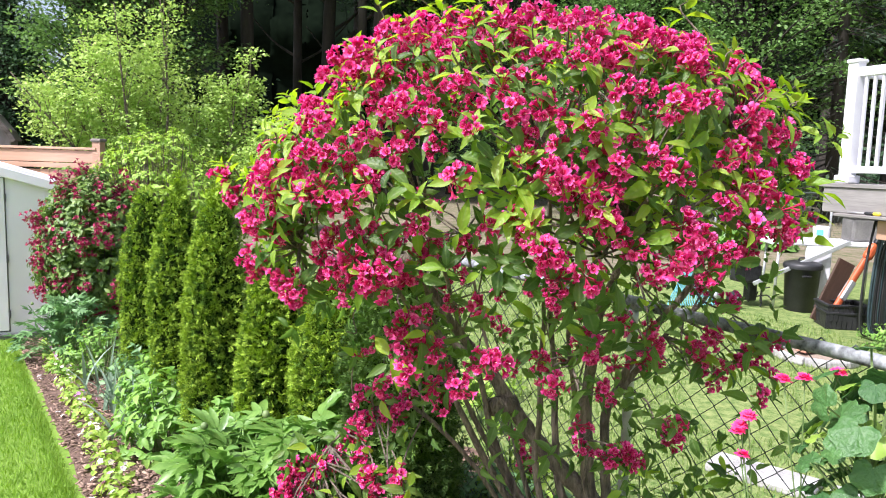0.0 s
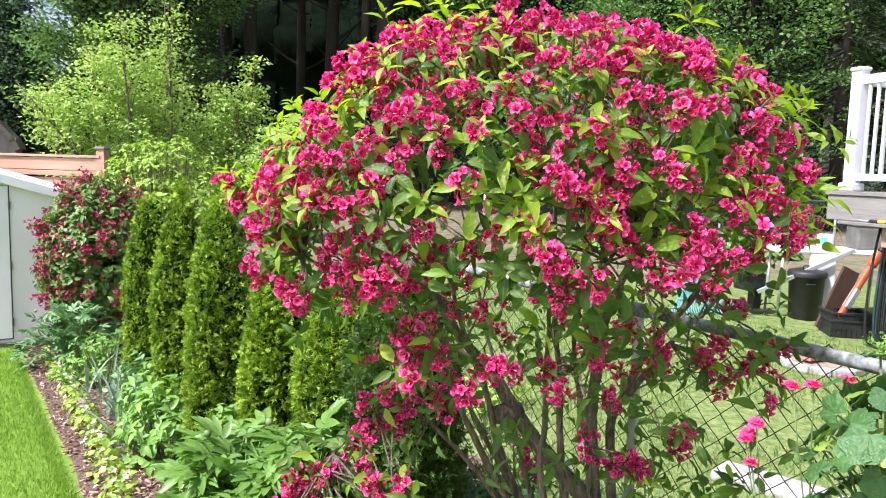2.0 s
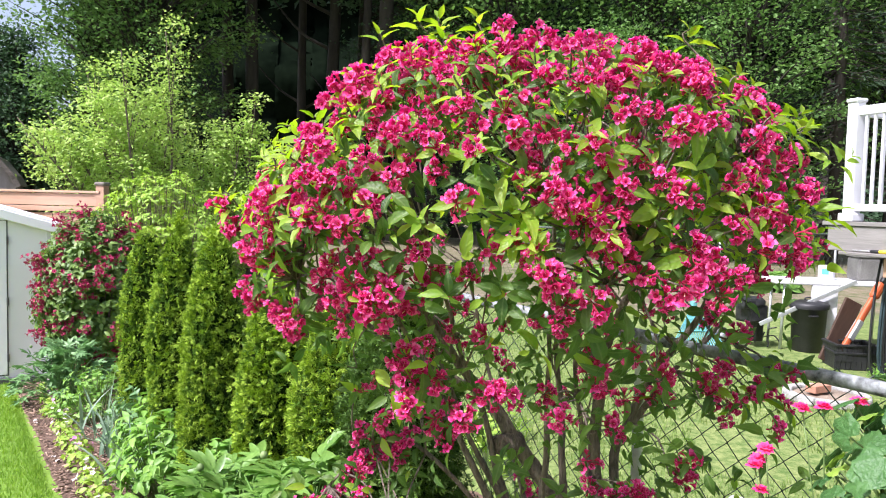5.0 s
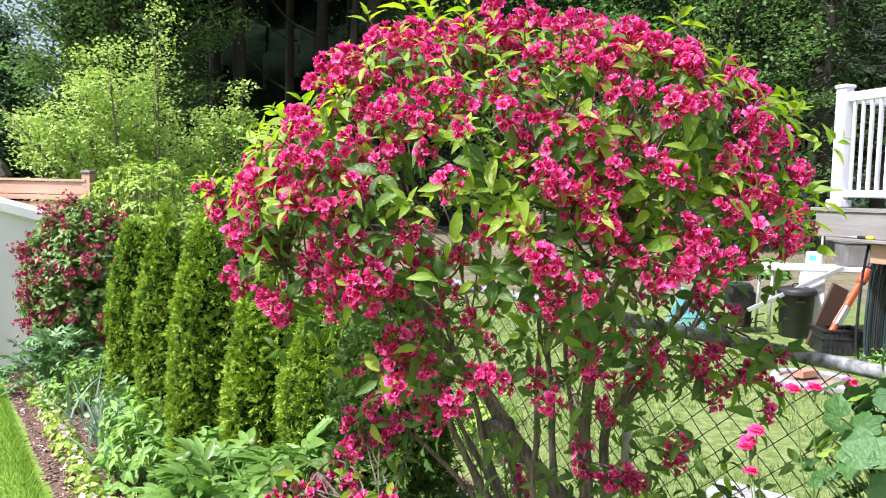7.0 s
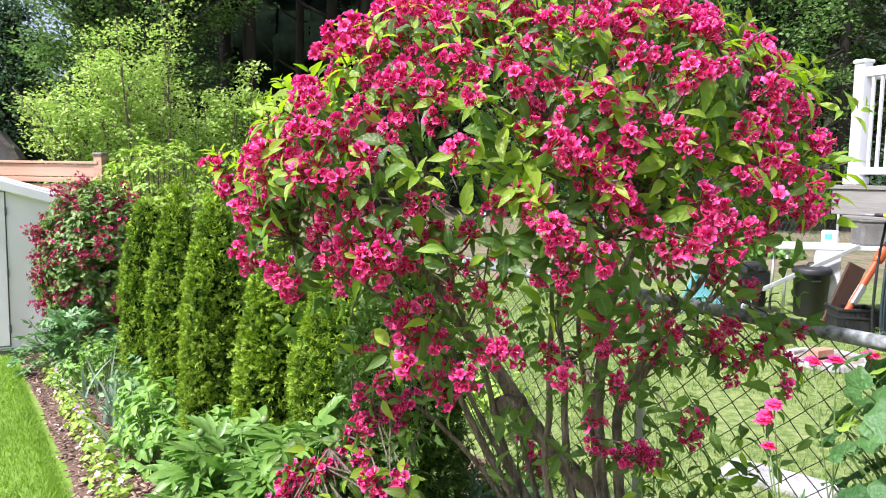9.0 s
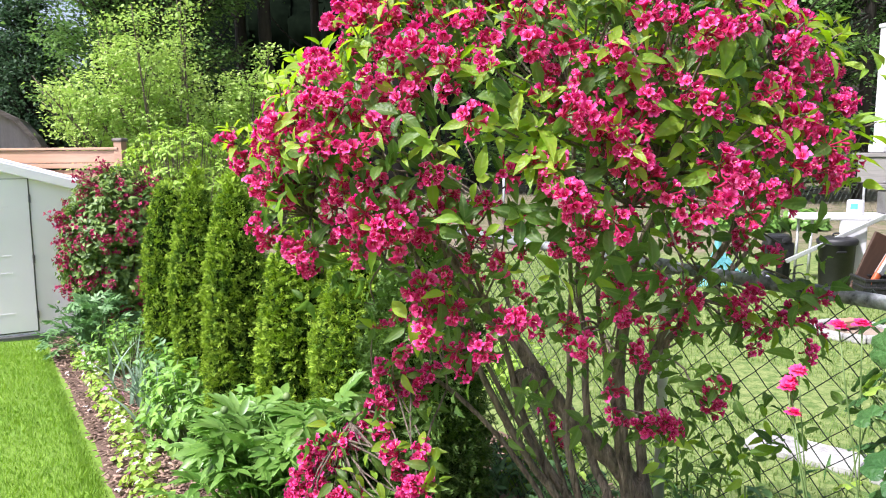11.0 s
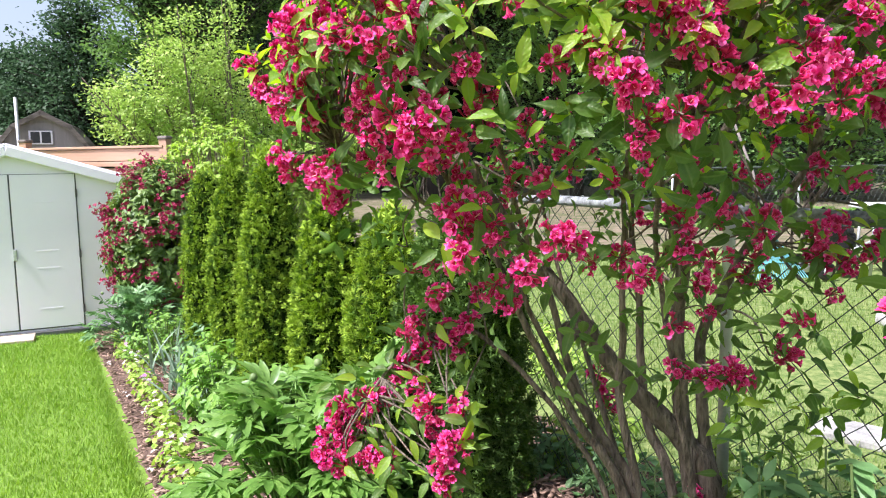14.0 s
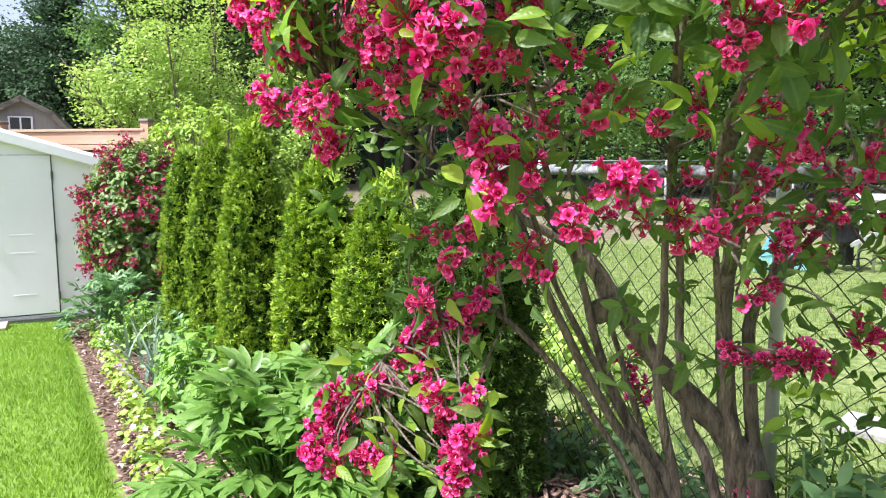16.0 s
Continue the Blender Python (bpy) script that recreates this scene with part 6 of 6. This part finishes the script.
# ---- trees ----
def tree(name, x, y, h, crown, low, n, size, material, label, seed, trunk=0.15, stems=1, clumps=60, flat=0.6, bark=BARK_DARK, cone=False, spread=0.30):
    """Trunk, limbs and a crown of leaf clumps at the limbs' ends."""
    rng = random.Random(seed)
    z0 = g(x, y)
    top = thing(name, x, y, z0 - 0.05, label, "tree")
    ends = []
    limbs = []
    for s in range(stems):
        ph0 = rng.uniform(0, 6.28)
        off = Vector((math.cos(ph0), math.sin(ph0), 0)) * (0.25 * crown if stems > 1 else 0)
        hs = h
        if cone:
            k = math.sqrt((s + 0.5) / stems)
            off *= 3.4 * k
            hs = h * (1.02 - 0.48 * k) * rng.uniform(0.88, 1.08)
        mid = Vector((off.x * 0.6 + rng.uniform(-.1, .1) * crown, off.y * 0.6, hs * 0.45))
        tip = Vector((off.x + rng.uniform(-.1, .1) * crown, off.y, hs * 0.95))
        line = bend([(0.1 * off.x, 0.1 * off.y, -0.1), tuple(mid), tuple(tip)], 6)
        put("trunk", *tube(line, [trunk * (1.15 - 0.95 * i / (len(line) - 1)) for i in range(len(line))], n=8, rng=rng, rough=0.06), bark, top, smooth=True)
        for k in range(clumps // stems):
            t = low + (0.97 - low) * (k + rng.random()) / (clumps // stems)
            base = line[min(len(line) - 1, int(t * 0.9 * (len(line) - 1)))]
            prof = math.sin(math.pi * min(1, max(0.12, (t - low) / (1 - low) * 0.8 + 0.18))) ** 0.7
            if cone:
                prof = max(0.03, 0.42 * (1 - t) ** 0.7)
            ph = rng.uniform(0, 6.28)
            r = crown * prof * rng.uniform(0.35, 1.0)
            kk = 1.0 if cone else 0.5
            end = Vector((base.x * kk + r * math.cos(ph), base.y * kk + r * math.sin(ph), hs * t + rng.uniform(-.04, .06) * hs))
            if end.z < 0.3:
                end.z = 0.3
            ends.append((end, base))
            limbs.append(tube(bend([tuple(base), tuple((base + end) / 2 + Vector((0, 0, 0.03 * h))), tuple(end)], 3), [trunk * 0.22, trunk * 0.2, trunk * 0.17, trunk * 0.14, trunk * 0.1, trunk * 0.06, trunk * 0.03], n=4))
    put("branchwork", *merge(limbs), bark, top, smooth=True)["kind"] = "stuff"
    shape = chip_leaf(size * 1.1, size * 0.78)
    mats = []
    cr = crown * (0.12 if cone else spread)
    for i in range(n):
        end, base = ends[i % len(ends)]
        d = Vector((rng.gauss(0, 1), rng.gauss(0, 1), rng.gauss(0, flat)))
        p = end + d * cr * 0.55 + (base - end) * (rng.random() ** 2 * 0.5)
        if p.z < 0.15:
            continue
        mats.append(aim(p, Vector((rng.gauss(0, .5), rng.gauss(0, .5), 1)), rng, rng.uniform(0.6, 1.3)) @ pose(0, 0, 0, rng.uniform(-40, 25)))
    strew("crown", shape, mats, material, top, "leafy crown with gaps", smooth=False)


tree("young_tree", -4.2, 13.2, 4.9, 2.7, 0.12, 30000, 0.068, TREE_A, "young light green multi-stemmed tree behind the board fence", 1, trunk=0.035, stems=16, clumps=320, flat=0.28, bark=BARK, cone=True)
tree("young_tree", -2.7, 14.0, 3.7, 1.9, 0.12, 15000, 0.068, TREE_A, "smaller light green tree beside the young tree", 2, trunk=0.03, stems=9, clumps=180, flat=0.28, bark=BARK, cone=True)

FOREST = (
    ("maple_tree", -10.6, 27, 15, 3.6, 0.12, 23400, 0.14, TREE_B), ("maple_tree", -8.2, 25, 14, 3.6, 0.25, 20800, 0.13, TREE_B),
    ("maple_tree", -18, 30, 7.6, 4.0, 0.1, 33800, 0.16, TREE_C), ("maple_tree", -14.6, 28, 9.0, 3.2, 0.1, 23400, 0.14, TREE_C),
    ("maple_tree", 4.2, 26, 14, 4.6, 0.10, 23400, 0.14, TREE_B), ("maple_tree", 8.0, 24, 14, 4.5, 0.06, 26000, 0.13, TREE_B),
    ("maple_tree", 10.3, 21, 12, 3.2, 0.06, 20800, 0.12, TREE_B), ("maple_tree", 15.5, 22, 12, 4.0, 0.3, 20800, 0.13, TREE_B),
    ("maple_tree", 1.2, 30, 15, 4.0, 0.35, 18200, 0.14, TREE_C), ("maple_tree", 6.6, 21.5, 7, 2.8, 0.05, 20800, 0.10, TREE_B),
)
for k, (nm, x, y, h, c, lo, n, s, m) in enumerate(FOREST):
    tree(nm, x, y, h, c, lo, n, s, m, "tall leafy tree at the edge of the woods" if m is TREE_B else "dark leafy tree in the shade of the woods", 200 + k, trunk=0.22, clumps=230, flat=0.35, spread=0.19)


def spruce(x, y, h, seed):
    rng = random.Random(seed)
    top = thing("spruce_tree", x, y, g(x, y) - 0.05, "dark spruce with bare dead lower twigs behind the deck", "tree")
    put("trunk", *tube([(0, 0, 0), (0, 0, h * 0.6), (0, 0, h)], [0.2, 0.12, 0.02], n=8), BARK_DARK, top, smooth=True)
    limbs, mats = [], []
    for k in range(150):
        t = 0.05 + 0.93 * k / 150
        ph, L = rng.uniform(0, 6.28), (1 - t) * 3.4 + 0.3
        d = Vector((math.cos(ph), math.sin(ph), -0.25))
        base = Vector((0, 0, h * t))
        limbs.append(tube([tuple(base), tuple(base + d * L * 0.5), tuple(base + d * L + Vector((0, 0, 0.12 * L)))], [0.03, 0.018, 0.005], n=4))
        for i in range(6):
            q = base + d * L * rng.uniform(0.2, 1)
            e = q + Vector((rng.gauss(0, .3), rng.gauss(0, .3), rng.gauss(-.1, .25)))
            limbs.append(tube([tuple(q), tuple((q + e) / 2 + Vector((0, 0, .05))), tuple(e)], [0.008, 0.006, 0.003], n=3))
        for i in range(40 if t > 0.3 else 9):
            q = base + d * L * rng.uniform(0.25, 1.05) + Vector((rng.gauss(0, .14), rng.gauss(0, .14), rng.gauss(-.06, .10)))
            mats.append(aim(q, d + Vector((rng.gauss(0, .5), rng.gauss(0, .5), rng.gauss(0, .3))), rng, rng.uniform(0.7, 1.4)) @ pose(0, 0, 0, 80))
    put("branchwork", *merge(limbs), BARK_DARK, top, "bare grey-brown twigs")["kind"] = "stuff"
    strew("needles", chip_leaf(0.20, 0.055), mats, TREE_D, top)


spruce(12.8, 20.5, 13, 301)


def woods():
    """Dark trunks, a low thicket, a leaf layer added to shade them, and a wall coloured as deep shade behind them."""
    rng = random.Random(90)
    spots = [(-5.8, 29, 0.28), (-4.6, 33, 0.22), (-3.2, 31, 0.30), (-1.6, 28, 0.20), (-0.9, 27.5, 0.34), (2.4, 33, 0.25), (-8, 34, 0.3), (0.6, 36, 0.3), (-2.4, 38, 0.35), (5, 35, 0.3), (11, 33, 0.3), (18, 30, 0.3), (-11, 33, 0.28)]
    for k, (x, y, r) in enumerate(spots):
        top = thing("forest_trunk", x, y, g(x, y) - 0.1, "tall bare dark tree trunk standing in the woods", "tree", "trunks in the woods")
        lean = rng.uniform(-.6, .6)
        line = bend([(0, 0, 0), (lean * 0.4, 0, 7), (lean, 0.2, 18)], 6)
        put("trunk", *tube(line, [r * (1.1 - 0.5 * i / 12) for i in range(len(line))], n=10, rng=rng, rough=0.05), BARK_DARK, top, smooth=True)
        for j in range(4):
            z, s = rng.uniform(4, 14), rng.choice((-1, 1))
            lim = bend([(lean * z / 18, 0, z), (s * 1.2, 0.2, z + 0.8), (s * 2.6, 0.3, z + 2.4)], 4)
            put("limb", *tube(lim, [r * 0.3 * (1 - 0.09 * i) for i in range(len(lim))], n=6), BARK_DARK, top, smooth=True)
        shape = chip_leaf(0.30, 0.22)
        mats = []
        for _ in range(900):
            z = rng.uniform(12, 20)
            mats.append(aim((rng.gauss(0, 2.2), rng.gauss(0, 2.0), z), (rng.gauss(0, .6), rng.gauss(0, .6), 1), rng, rng.uniform(0.7, 1.5)))
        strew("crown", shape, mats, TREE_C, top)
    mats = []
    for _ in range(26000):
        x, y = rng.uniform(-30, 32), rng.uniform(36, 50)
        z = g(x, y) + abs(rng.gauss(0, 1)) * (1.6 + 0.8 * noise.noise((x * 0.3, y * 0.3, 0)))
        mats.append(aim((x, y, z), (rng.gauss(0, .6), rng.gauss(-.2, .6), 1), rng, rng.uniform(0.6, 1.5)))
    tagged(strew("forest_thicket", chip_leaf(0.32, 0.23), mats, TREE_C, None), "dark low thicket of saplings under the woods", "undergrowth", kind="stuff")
    # leaf layer added above the view to keep sun off the woods
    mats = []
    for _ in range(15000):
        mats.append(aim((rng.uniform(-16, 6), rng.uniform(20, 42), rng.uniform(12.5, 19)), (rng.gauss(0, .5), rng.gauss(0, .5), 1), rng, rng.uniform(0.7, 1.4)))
    tagged(strew("forest_canopy", chip_leaf(0.58, 0.42), mats, TREE_C, None), "unseen high leaf layer added to shade the woods", "canopy", kind="stuff")
    # the depth of the woods: an uneven wall, shade put into its near-black colour, with gaps of sky in its top
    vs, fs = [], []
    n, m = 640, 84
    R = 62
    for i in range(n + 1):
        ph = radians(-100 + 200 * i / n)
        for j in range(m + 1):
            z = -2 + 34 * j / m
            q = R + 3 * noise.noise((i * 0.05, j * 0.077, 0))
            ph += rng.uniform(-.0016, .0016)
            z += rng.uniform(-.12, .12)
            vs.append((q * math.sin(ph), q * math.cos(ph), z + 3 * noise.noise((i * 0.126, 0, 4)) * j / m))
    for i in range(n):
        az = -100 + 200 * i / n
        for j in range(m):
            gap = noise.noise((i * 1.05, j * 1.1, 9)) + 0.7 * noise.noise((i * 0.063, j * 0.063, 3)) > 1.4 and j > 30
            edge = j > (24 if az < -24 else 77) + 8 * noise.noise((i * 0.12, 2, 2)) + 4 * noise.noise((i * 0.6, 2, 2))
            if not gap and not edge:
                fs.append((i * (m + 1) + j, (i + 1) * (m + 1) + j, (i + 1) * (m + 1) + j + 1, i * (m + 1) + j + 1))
    tagged(put("backdrop", vs, fs, WOODS_SHADE, smooth=True), "wall for the depth of the woods, shade put into its colour, with gaps of sky", "backdrop", kind="structure")


woods()
